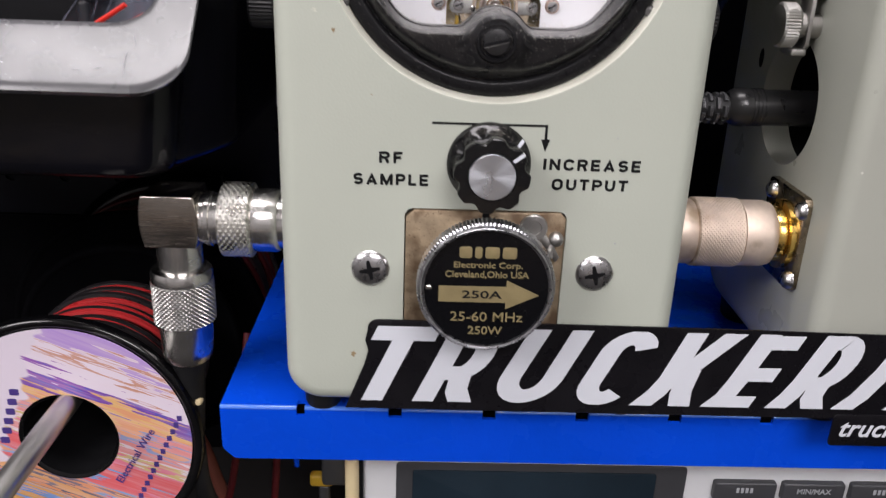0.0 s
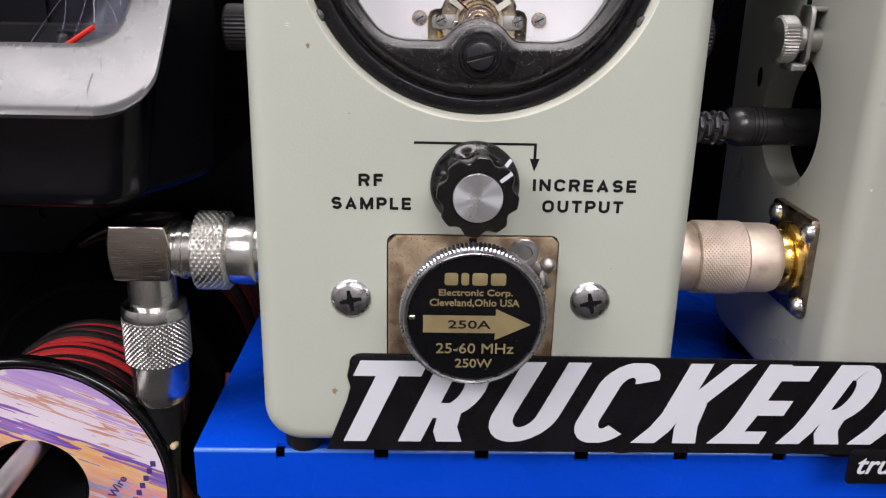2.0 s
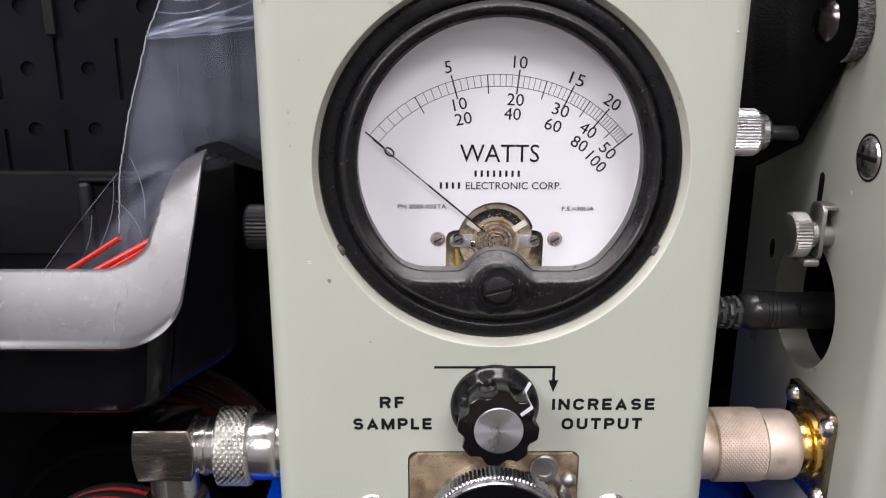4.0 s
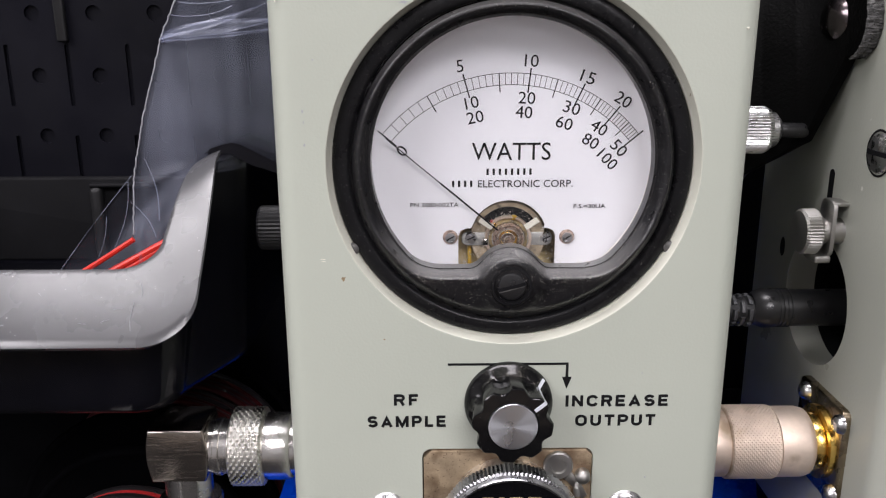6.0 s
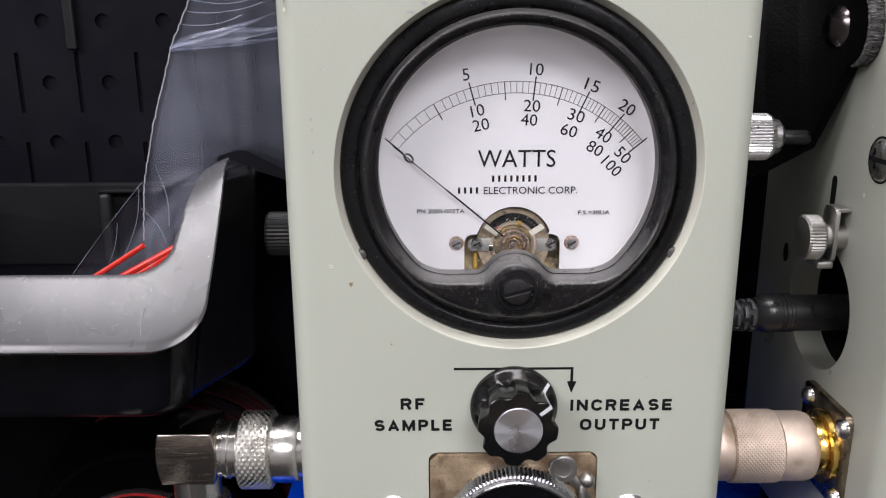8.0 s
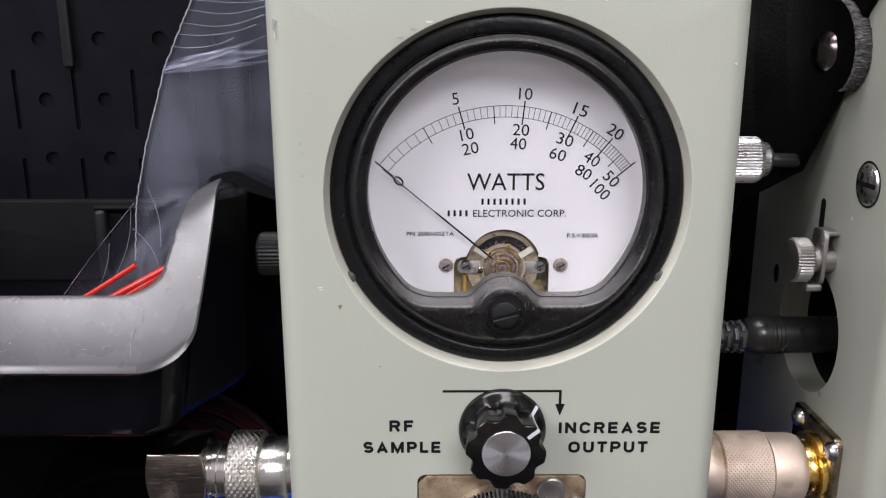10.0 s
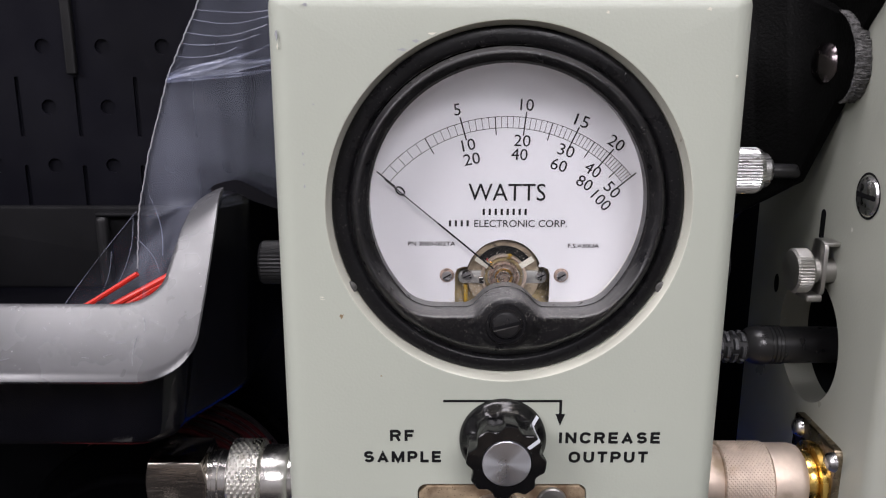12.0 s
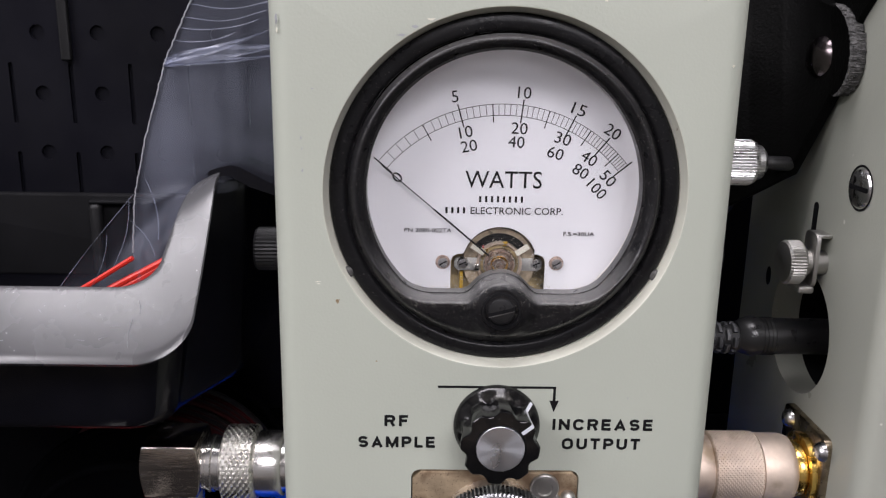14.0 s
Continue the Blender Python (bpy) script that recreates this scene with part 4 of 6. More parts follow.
for s in (-0.0131, 0.0145):
    d = part("dial_screw", lathe([(0.0, -0.0009), (0.0013, -0.0008), (0.0017, -0.0003), (0.0018, 0.0)], (s, DIAL_Y, 0.1022), "y", 24), COPPER, dial, "small brown-edged dial screw")
    part("screw_face", lathe([(0.0, -0.00105), (0.0012, -0.00095), (0.0013, -0.0006)], (s, DIAL_Y, 0.1022), "y", 20), SCREW, d)
    part("screw_slot", bar((s - 0.0009, 0.1017), (s + 0.0009, 0.1027), 0.0003, DIAL_Y - 0.0011), DARK, d)

# movement seen through the dial's window
mov = part("movement", box(-0.0122, 0.0130, 0.0185, 0.0195, 0.0900, 0.1125, 0.0003), BRASS_DARK, meter, "brass and steel meter movement behind the dial's window")
PX, PZ = PIV[0], PIV[1] - 0.0004
part("magnet_ring", lathe([(0.0088, 0.0162), (0.0088, 0.0185), (0.0058, 0.0185), (0.0058, 0.0162)], (PX, 0, PZ), "y", 48), MAGNET, mov)
pts = [(PX + 0.0076 * math.cos(radians(t)), PZ + 0.0076 * math.sin(radians(t))) for t in range(28, 153, 4)] + [(PX + 0.0057 * math.cos(radians(t)), PZ + 0.0057 * math.sin(radians(t))) for t in range(152, 27, -4)]
part("gap_sector", slab(lambda d: pts, 0.0004, 0.00002, w0=0.0159, seg=1), BEZEL, mov, "dusty black gap of the magnet")
for r0, r1, y, material in ((0.0056, 0.0049, 0.0150, AGED), (0.0048, 0.0038, 0.0156, BRASS_DARK), (0.0037, 0.0031, 0.0146, COPPER), (0.0030, 0.0, 0.0152, COPPER), (0.0021, 0.0016, 0.0144, GOLD)):
    ring_rows = [(r0, y + 0.0030), (r0, y + 0.0003), (r0 - 0.0002, y), (r1 + 0.0002, y), (r1, y + 0.0003), (r1, y + 0.0030)] if r1 else [(r0, y + 0.002), (r0, y), (0.0, y)]
    part("coil_ring", lathe(ring_rows, (PX, 0, PZ), "y", 44, False), material, mov)
part("hairspring", tube([(PX + (0.0005 + 0.00011 * k) * math.cos(k * 0.75), 0.0142, PZ + (0.0005 + 0.00011 * k) * math.sin(k * 0.75)) for k in range(22)], 0.00013, 5), CHROME, mov)
part("spring_stud", box(PX - 0.0062, PX - 0.0048, 0.0144, 0.0158, PZ - 0.0016, PZ + 0.0002, 0.0003), CHROME, mov)
part("bridge", slab(lambda d: rrect(-0.0104, 0.0112, 0.0998, 0.1030, 0.0014, d, 5), 0.0010, 0.0003, holes=[circle(PIV[0], PIV[1] - 0.0005, 0.0012, 20)], hole_depth=0.001, w0=0.0157, seg=2), NICKEL, mov)
for x in (-0.0082, 0.0098):
    part("bridge_screw", lathe([(0.0, 0.0150), (0.0011, 0.0151), (0.0014, 0.0156), (0.0014, 0.0163)], (x, 0, 0.1018), "y", 24), SCREW, mov)
    part("bridge_screw_slot", bar((x - 0.0009, 0.1014), (x + 0.0009, 0.1022), 0.0003, 0.01492), DARK, mov)
for t in (146, 33):
    part("ivory_arm", bar(polar(0.0046, t), polar(0.0082, t), 0.0014, 0.0142), IVORY, mov, "ivory-white arm")
part("yellow_lug", box(0.0014, 0.0026, 0.0150, 0.0160, 0.1062, 0.1073, 0.0003), YELLOW, mov)
part("yellow_lug", box(-0.0034, -0.0022, 0.0150, 0.0160, 0.1046, 0.1056, 0.0003), GOLD, mov)
part("red_lead", tube([(-0.0034, 0.016, 0.1060), (-0.0030, 0.0155, 0.1050), (-0.0036, 0.0158, 0.1040)], 0.0003, 6), RED, mov)
part("gold_strip", box(-0.0089, -0.0080, 0.0172, 0.0184, 0.0940, 0.0992, 0.0001), YELLOW, mov)
needle = part("needle", bar(polar(0.0372, 140.0), polar(0.0120, 140.0), 0.00022, 0.0128), INK, meter, "thin black pointer resting at zero")
part("needle_stem", bar(polar(0.0210, 140.0), polar(0.0035, 140.0), 0.00040, 0.0129), INK, needle)

def dust(name, places, parent, size=0.00010, material=None):
    """Fine specks of dust lying on a surface: tiny flat octahedra, scattered by a seeded draw."""
    bm = bmesh.new()
    for p in places:
        p, r = Vector(p), size * rnd.choice((0.5, 0.6, 0.7, 0.9, 1.3))
        v = [bm.verts.new(p + Vector(d) * r) for d in ((1, 0, 0), (0, 0, 1), (-1, 0, 0), (0, 0, -1), (0, -0.5, 0), (0, 0.5, 0))]
        for i in range(4):
            bm.faces.new((v[i], v[(i + 1) % 4], v[4]))
            bm.faces.new((v[(i + 1) % 4], v[i], v[5]))
    return part(name, bm, material or DUST, parent, "fine pale dust")


rnd = random.Random(77)
places = []
while len(places) < 520:
    x, z = rnd.uniform(-0.0125, 0.0135), rnd.uniform(SILL_Z, 0.1115)
    if rnd.random() < 0.45:
        x, z = rnd.uniform(-0.026, 0.026), SILL_Z + rnd.expovariate(1 / 0.0009)
    if window_distance(x, z) < -0.0001 and (z < SILL_Z + 0.0016 or math.hypot(x - PIV[0], z - PIV[1]) < 0.0088 or (-0.0108 < x < 0.0114 and z < 0.1040)):
        places.append((x, 0.0058, z))
dust("glass_dust", places, meter, 0.00011)
places = []
while len(places) < 2600:
    t, rr = radians(rnd.uniform(0, 360)), rnd.uniform(0.0285, 0.0345)
    x, z = CX + rr * math.cos(t), CZ + rr * math.sin(t)
    settled = rnd.random() < 0.86
    if settled:
        x, z = rnd.uniform(-0.026, 0.026), rnd.uniform(0.0955, 0.1045)
    d = window_distance(x, z)
    if 0.0002 < d and math.hypot(x - CX, z - CZ) < 0.0346 and (not settled or rnd.random() < math.exp(-((d - 0.0009) / 0.0011) ** 2)):
        places.append((x, cover_height(x, z) - 0.00003, z))
dust("cover_dust", places, bez, 0.00005)

# printing on the face
def arrow_line():
    bm = slab(lambda d: rrect(-0.0140, 0.0137, 0.07565, 0.07625, 0.00005, d, 1), 0.0002, 0.00002, w0=-0.00005, seg=1)
    slab(lambda d: rrect(0.01305, 0.01370, 0.0720, 0.07565, 0.00005, d, 1), 0.0002, 0.00002, w0=-0.00005, seg=1, bm=bm)
    tri = [(0.01225, 0.0727), (0.01338, 0.0697), (0.01450, 0.0727)]
    return slab(lambda d: tri, 0.0002, 0.00002, w0=-0.00007, seg=1, bm=bm)


part("direction_arrow", arrow_line(), INK, meter, "thin black printed arrow")
for body, w, x, z in (("RF", 0.0056, -0.0237, 0.0672), ("SAMPLE", 0.0182, -0.0236, 0.0617), ("INCREASE", 0.0238, 0.0252, 0.0666), ("OUTPUT", 0.0187, 0.0251, 0.0616)):
    for letter in word(body, w, 0.0028, x, z, -0.00001):
        part("printed_letter", letter, INK, meter)

# sample knob
KX, KZ = 0.0, 0.0664


def flute(a, h, r):
    if h > -0.0016 or r < 0.0064:
        return r
    c = 0.5 + 0.5 * math.cos(8 * (a - radians(38)))
    f = min(1.0, (-0.0016 - h) / 0.0024)
    return r - 0.0012 * f * f * (3 - 2 * f) * (1 - min(1.0, 1.5 * c))


knob = part("knob", lathe([(0.0102, 0.0), (0.0102, -0.0008), (0.0100, -0.0012), (0.0096, -0.0017), (0.0090, -0.0024), (0.0085, -0.0030), (0.0083, -0.0034), (0.00835, -0.0041), (0.0084, -0.0048), (0.0085, -0.0070), (0.0090, -0.0112), (0.0089, -0.0116), (0.0087, -0.0118), (0.0057, -0.0119), (0.0055, -0.0112), (0.0, -0.0112)],
                          (KX, 0, KZ), "y", 160, True, flute), BLACK, meter, "glossy black fluted knob", 30)
part("knob_cap", lathe([(0.0055, -0.0110), (0.00545, -0.01210), (0.00538, -0.01218)] + [(0.00538 - 0.000269 * k, -0.01218 - (0.00003 if k % 2 else 0)) for k in range(1, 20)] + [(0.0, -0.01218)], (KX, 0, KZ), "y", 64), SPUN, knob, "spun aluminium cap")
t = radians(38)
for r0, r1, y0, w in ((0.0060, 0.0088, -0.01198, 0.0008),):
    part("pointer_line", bar((KX + r0 * math.cos(t), KZ + r0 * math.sin(t)), (KX + r1 * math.cos(t), KZ + r1 * math.sin(t)), w, y0), WHITE_INK, knob)
bm = bmesh.new()
quad = []
for r, y in ((0.00882, -0.01190), (0.00904, -0.0113), (0.00857, -0.0070), (0.00837, -0.0034), (0.00907, -0.0024), (0.01010, -0.0012)):
    quad.append([bm.verts.new((KX + r * math.cos(t) - s * math.sin(t), y, KZ + r * math.sin(t) + s * math.cos(t))) for s in (-0.00045, 0.00045)])
for p, s in zip(quad, quad[1:]):
    bm.faces.new((p[0], p[1], s[1], s[0]))
part("pointer_flank", bm, WHITE_INK, knob)
places = []
for k in range(700):
    a, f = radians(rnd.gauss(88, 22)), rnd.random() ** 1.4
    r = 0.0083 + 0.0018 * f
    places.append((KX + r * math.cos(a), -0.0034 + 0.0022 * f - 0.00005, KZ + r * math.sin(a)))
dust("skirt_dust", places, knob, 0.00004)

# element plate, plug-in element, catch
socket = part("element_plate", slab(lambda d: rrect(-0.0198, 0.0201, 0.0172, 0.0542, (0.0020, 0.0020, 0.0015, 0.0020), d, 1), 0.003, 0.0004, w0=-0.0005, seg=2), PLATE, meter, "tarnished brass plate with dark stains")
# small near-black upright mark below the plate's top edge
part("plate_mark", box(-0.0009, 0.0009, -0.00056, 0.0, 0.0505, 0.0538, 0.0001), DARK, socket)
EX, EZ, EY = 0.0, 0.0389, -0.0133
element = thing("plug_in_element", (EX, 0.0, EZ), "round plug-in element with a knurled steel rim and black label", "meter element")
part("body", lathe([(0.0135, 0.0), (0.0135, EY + 0.0035)], (EX, 0, EZ), "y", 48), SCREW, element)
part("knurled_rim", gear((EX, 0, EZ), "y", EY + 0.0003, EY + 0.0052, 0.0168, 110, 0.00035, 0.0006), RIM_STEEL, element, "knurled bright steel rim", 12)
part("rim_lip", lathe([(0.0160, EY + 0.0010), (0.0159, EY - 0.0003), (0.0156, EY - 0.0007), (0.0151, EY - 0.0005), (0.0149, EY + 0.0012)], (EX, 0, EZ), "y", 80, False), RIM_STEEL, element)
lab = part("label_disc", lathe([(0.0, EY + 0.0001), (0.0149, EY + 0.0001), (0.0149, EY + 0.0014)], (EX, 0, EZ), "y", 72), LABEL, element, "glossy black label printed in gold")
LY = EY + 0.00004
EZ += 0.0008
for k, (x0, x1) in enumerate(((-0.0068, -0.0038), (-0.0031, -0.0014), (-0.0007, 0.0027), (0.0034, 0.0068))):
    part("maker_mark", box(x0, x1, LY, LY + 0.0002, EZ + 0.0072, EZ + 0.0101, 0.00004, 0.0006), GOLD_INK, lab, "plain gold bar of the maker's mark" if k == 0 else "")
part("lettering", glyphs("Electronic Corp.", 0.0164, 0.0020, 0.0002, EZ + 0.0053, LY, 0, 0.016), GOLD_INK, lab)
part("lettering", glyphs("Cleveland,Ohio USA", 0.0200, 0.0020, 0.0, EZ + 0.0030, LY, 0, 0.016), GOLD_INK, lab)
arrow = [(-0.0114, EZ - 0.0042), (0.0048, EZ - 0.0042), (0.0048, EZ - 0.0059), (0.0128, EZ - 0.0021), (0.0048, EZ + 0.0017), (0.0048, EZ + 0.0), (-0.0114, EZ + 0.0)]
part("flow_arrow", slab(lambda d: arrow, 0.0002, 0.00002, w0=LY, seg=1), GOLD_INK, lab, "flat gold arrow")
part("lettering", glyphs("250A", 0.0096, 0.0020, -0.0010, EZ - 0.0021, LY - 0.00006, 0, 0.012), INK, lab)
part("lettering", glyphs("25-60 MHz", 0.0176, 0.0025, 0.0004, EZ - 0.0080, LY, 0, 0.004), GOLD_INK, lab)
part("lettering", glyphs("250W", 0.0084, 0.0022, 0.0002, EZ - 0.0117, LY, 0, 0.009), GOLD_INK, lab)
part("index_pin", box(-0.0146, -0.0131, EY - 0.0006, EY + 0.0008, EZ - 0.0010, EZ + 0.0002, 0.0003), CHROME, element)

catch = part("catch", lathe([(0.0035, -0.0006), (0.0035, -0.0014), (0.0032, -0.0017), (0.0020, -0.0017), (0.0018, -0.0012), (0.0, -0.0012)], (0.0120, 0, 0.0505), "y", 36), SATIN, meter, "riveted steel spring catch")
part("catch_arm", poly_slab([(0.0135, 0.0472), (0.0150, 0.0490), (0.0172, 0.0462), (0.0190, 0.0428), (0.0180, 0.0415), (0.0160, 0.0445)], 0.0010, 0.0003, w0=-0.0017), SATIN, catch)
part("catch_pin", lathe([(0.0, -0.0034), (0.0011, -0.0031), (0.0017, -0.0024), (0.0018, -0.0012), (0.0018, -0.0004)], (0.0178, 0, 0.0478), "y", 28), SATIN, catch)
part("catch_pin_stem", tube([(0.0170, -0.0012, 0.0462), (0.0164, -0.0018, 0.0448), (0.0166, -0.0022, 0.0430)], 0.0008, 8), SATIN, catch)
for s in (-1, 1):
    phillips((s * 0.0286, 0.0, 0.0381), 0.0050, meter, "face_screw")

# side studs and ports
for s in (-1, 1):
    stud = part("strap_stud", gear((0, 0.0440, 0.0975), "x", *((s * 0.0570, s * 0.0645) if s > 0 else (s * 0.0645, s * 0.0570)), 0.0061, 36, 0.0003, 0.0008), RUBBER, meter, "black knurled side stud", 12)
    part("stud_collar", lathe([(0.0044, s * 0.0505), (0.0044, s * 0.0545), (0.0056, s * 0.0548), (0.0056, s * 0.0571)], (0, 0.0440, 0.0975), "x", 32), SCREW, stud)
part("side_cap", gear((0, 0.040, 0.0732), "x", -0.0562, -0.0505, 0.0100, 60, 0.0004, 0.0006), RIM_STEEL, meter, "knurled bright side cap", 12)
for s in (-1, 1):
    part("port_ring", lathe([(0.0088, s * 0.0505), (0.0088, s * 0.0530), (0.0080, s * 0.0533), (0.0080, s * 0.0570)], (0, 0.0275, 0.0405), "x", 40), CHROME if s < 0 else AGED, meter, "plated side port")

# ---- coaxial connectors beside the wattmeter ----
CY, CONZ = 0.0275, 0.0405
elbow = thing("elbow_connector", (-0.0875, CY, 0.0310), "nickel right-angle coaxial elbow connector on the wattmeter's port", "connector")
part("nut_collar", lathe([(0.0078, -0.0560), (0.0086, -0.0556), (0.0090, -0.0562), (0.0090, -0.0624), (0.0086, -0.0628)][::-1], (0, CY, CONZ), "x", 48), CHROME, elbow)
part("knurled_nut", knurl((0, CY, CONZ), "x", -0.0718, -0.0626, 0.0107, 30, 5, 0.0006), NUT, elbow, "diamond-knurled coupling nut", 12)
part("neck", lathe([(0.0072, -0.0775), (0.0072, -0.0760), (0.0078, -0.0757), (0.0078, -0.0745), (0.0074, -0.0742), (0.0074, -0.0715)], (0, CY, CONZ), "x", 40), CHROME, elbow)
BLOCK_X, BLOCK_Z = -0.0850, 0.0416


def block_outline(d):
    """A flat-topped block with gently bulging sides."""
    half, top = 0.0081 - d, 0.0075 - d
    side = [(half - 0.0011 * (k / 5) ** 2, top * k / 5) for k in range(-5, 6)]
    return [(BLOCK_X - x, BLOCK_Z + z) for x, z in side[::-1]] + [(BLOCK_X + x, BLOCK_Z + z) for x, z in side]


part("block", slab(block_outline, 0.0150, 0.0006, 0.0006, w0=CY - 0.0078, seg=3), ELBOW, elbow, "brushed flat-faced elbow block")
part("lower_neck", lathe([(0.0064, 0.0250), (0.0064, 0.0346)], (-0.0848, CY, 0), "z", 40), CHROME, elbow)
plug = thing("cable_plug", (-0.0858, CY, -0.0065), "bright coaxial cable plug with a knurled sleeve below the elbow", "connector")
part("shoulder", lathe([(0.0078, 0.0218), (0.0087, 0.0220), (0.0088, 0.0242), (0.0083, 0.0254), (0.0066, 0.0258)], (-0.0848, CY, 0), "z", 48), CHROME, plug)
part("knurled_sleeve", knurl((-0.0848, CY, 0), "z", 0.0085, 0.0222, 0.0090, 36, 9, 0.0005), SATIN, plug, "knurled grey sleeve", 12)
part("barrel", lathe([(0.0060, -0.0045), (0.0070, -0.0034), (0.0075, -0.0005), (0.0078, 0.0088)], (-0.0848, CY, 0), "z", 48), CHROME, plug)
part("boot", lathe([(0.0029, -0.0300), (0.0036, -0.0200), (0.0044, -0.0090), (0.0056, -0.0044)], (-0.0848, CY, 0), "z", 32), RUBBER, plug, "black rubber boot")
part("tip_bead", lathe([(0.0, -0.0011), (0.0008, -0.0009), (0.0012, 0.0), (0.0012, 0.0012)], (-0.0823, 0.0247, -0.0180), "y", 16), CREAM, plug, "small cream bead")
part("cable", tube([(-0.0850, CY, -0.0285), (-0.0845, 0.030, -0.055), (-0.080, 0.045, -0.085), (-0.075, 0.07, -0.115), (-0.07, 0.10, -0.1315)], 0.0029, 12), RUBBER, plug)

link = thing("coaxial_adapter", (0.072, CY, 0.031), "tarnished coaxial adapter joining the two meters", "connector")
part("nut_face", lathe([(0.0082, 0.0545), (0.0090, 0.0549), (0.0093, 0.0560), (0.0093, 0.0606), (0.0090, 0.0610)], (0, CY, CONZ), "x", 48), AGED, link)
part("knurled_sleeve", knurl((0, CY, CONZ), "x", 0.0608, 0.0745, 0.0100, 52, 12, 0.00028), AGED, link, "fine-knurled tarnished sleeve", 12)
part("barrel", lathe([(0.0094, 0.0744), (0.0095, 0.0752), (0.0095, 0.0815), (0.0090, 0.0832), (0.0078, 0.0840)], (0, CY, CONZ), "x", 48), AGED, link)
part("gold_ring", lathe([(0.0076, 0.0838), (0.0079, 0.0842), (0.0079, 0.0862), (0.0074, 0.0864), (0.0074, 0.0885)], (0, CY, CONZ), "x", 48), GOLD, link, "gold-plated threaded ring")

# ---- second instrument, its side towards the first ----
SX = 0.0900
inst = thing("instrument_case", (0.14, 0.05, SHELF_Z), "grey-green enamelled instrument case with side ports on the blue shelf", "instrument")
side_outline = lambda d: rrect(-0.0910, -0.0030, 0.0, 0.176, (0.020, 0.008, 0.006, 0.006), d, 8)
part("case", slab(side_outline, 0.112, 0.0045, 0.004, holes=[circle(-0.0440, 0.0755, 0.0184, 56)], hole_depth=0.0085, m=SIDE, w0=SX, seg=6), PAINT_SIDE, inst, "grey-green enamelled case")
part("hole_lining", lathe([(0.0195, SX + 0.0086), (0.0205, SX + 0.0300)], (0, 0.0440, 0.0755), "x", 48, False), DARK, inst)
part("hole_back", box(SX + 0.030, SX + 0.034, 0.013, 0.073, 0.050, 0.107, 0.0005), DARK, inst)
for sy in (0.014, 0.076):
    for sx2 in (SX + 0.012, SX + 0.100):
        part("foot", lathe([(0.0064, SHELF_Z), (0.0072, SHELF_Z + 0.001), (0.0080, -0.0015), (0.0080, 0.0004)], (sx2, sy, 0), "z", 24), RUBBER, inst)
fl = part("flange", slab(lambda d: rrect(-CY - 0.0145, -CY + 0.0110, CONZ - 0.0138, CONZ + 0.0136, 0.0022, d, 4), 0.0022, 0.0005, m=SIDE, w0=SX - 0.0020, seg=2), TARNISH, inst, "tarnished square port flange")
part("flange_neck", lathe([(0.0100, SX - 0.0035), (0.0100, SX - 0.0018)], (0, CY, CONZ), "x", 40), GOLD, fl)
for sy in (-1, 1):
    for sz in (-1, 1):
        part("flange_screw", lathe([(0.0, SX - 0.0041), (0.0015, SX - 0.0040), (0.0023, SX - 0.0034), (0.0027, SX - 0.0019)], (0, CY + sy * 0.0100, CONZ + sz * 0.0102), "x", 24), SCREW, fl)
tn = part("thumb_nut", gear((0, 0.0350, 0.0978), "x", 0.0790, 0.0838, 0.0060, 44, 0.0003, 0.0007), SATIN, inst, "knurled thumb nut on a metal tab", 12)
part("thumb_nut_shank", lathe([(0.0034, 0.0834), (0.0034, SX)], (0, 0.0350, 0.0978), "x", 20), SATIN, tn)
part("tab", slab(lambda d: rrect(-0.0385, -0.0310, 0.0915, 0.1065, 0.0022, d, 4), 0.0011, 0.0004, m=SIDE, w0=SX - 0.0042, seg=2), SATIN, tn, "bent metal tab")
part("tab_foot", box(SX - 0.0075, SX - 0.0033, 0.0310, 0.0385, 0.0900, 0.0920, 0.0006), SATIN, tn)
part("tab_root", box(SX - 0.0040, SX + 0.0002, 0.0315, 0.0380, 0.1050, 0.1062, 0.0004), SATIN, tn)
part("keyhole", slab(lambda d: rrect(-0.0440, -0.0412, 0.1040, 0.1130, 0.0014, d, 5), 0.0003, 0.00003, m=SIDE, w0=SX - 0.00008, seg=1), DARK, inst)
part("small_hole", slab(lambda d: [(u * 0.55 - 0.0680 * 0.45, v) for u, v in circle(-0.0680, 0.0845, 0.0030 - d, 20)], 0.0003, 0.00003, m=SIDE, w0=SX - 0.00008, seg=1), DARK, inst)
ss = part("slotted_screw", lathe([(0.0, SX - 0.0009), (0.0034, SX - 0.0008), (0.0046, SX - 0.0005), (0.0051, SX + 0.0002)], (0, 0.0210, 0.1206), "x", 40), SCREW, inst, "domed slotted screw")
part("slot", slab(lambda d: rrect(-0.0253, -0.0167, 0.1200, 0.1212, 0.0002, d, 2), 0.0010, 0.00005, m=SIDE, w0=SX - 0.00092, seg=1), DARK, ss)
part("screw_seat", lathe([(0.0058, SX - 0.00015), (0.0052, SX - 0.00015)], (0, 0.0210, 0.1206), "x", 40, False), DARK, ss)

strap = thing("carrying_strap", (SX - 0.003, 0.06, 0.150), "black leather carrying strap with a frayed end and steel rivet", "strap")
STRAP_C, STRAP_R, TILT = (0.0390, 0.1535), 0.0116, 0.22
PATH_S = [(0.0, 0.0258), (0.0, 0.0440), (-0.004, 0.0540), (-0.014, 0.0640), (-0.026, 0.0740), (-0.034, 0.0860), (-0.034, 0.1000), (-0.020, 0.1120), (0.004, 0.1130), (0.020, 0.0990)]


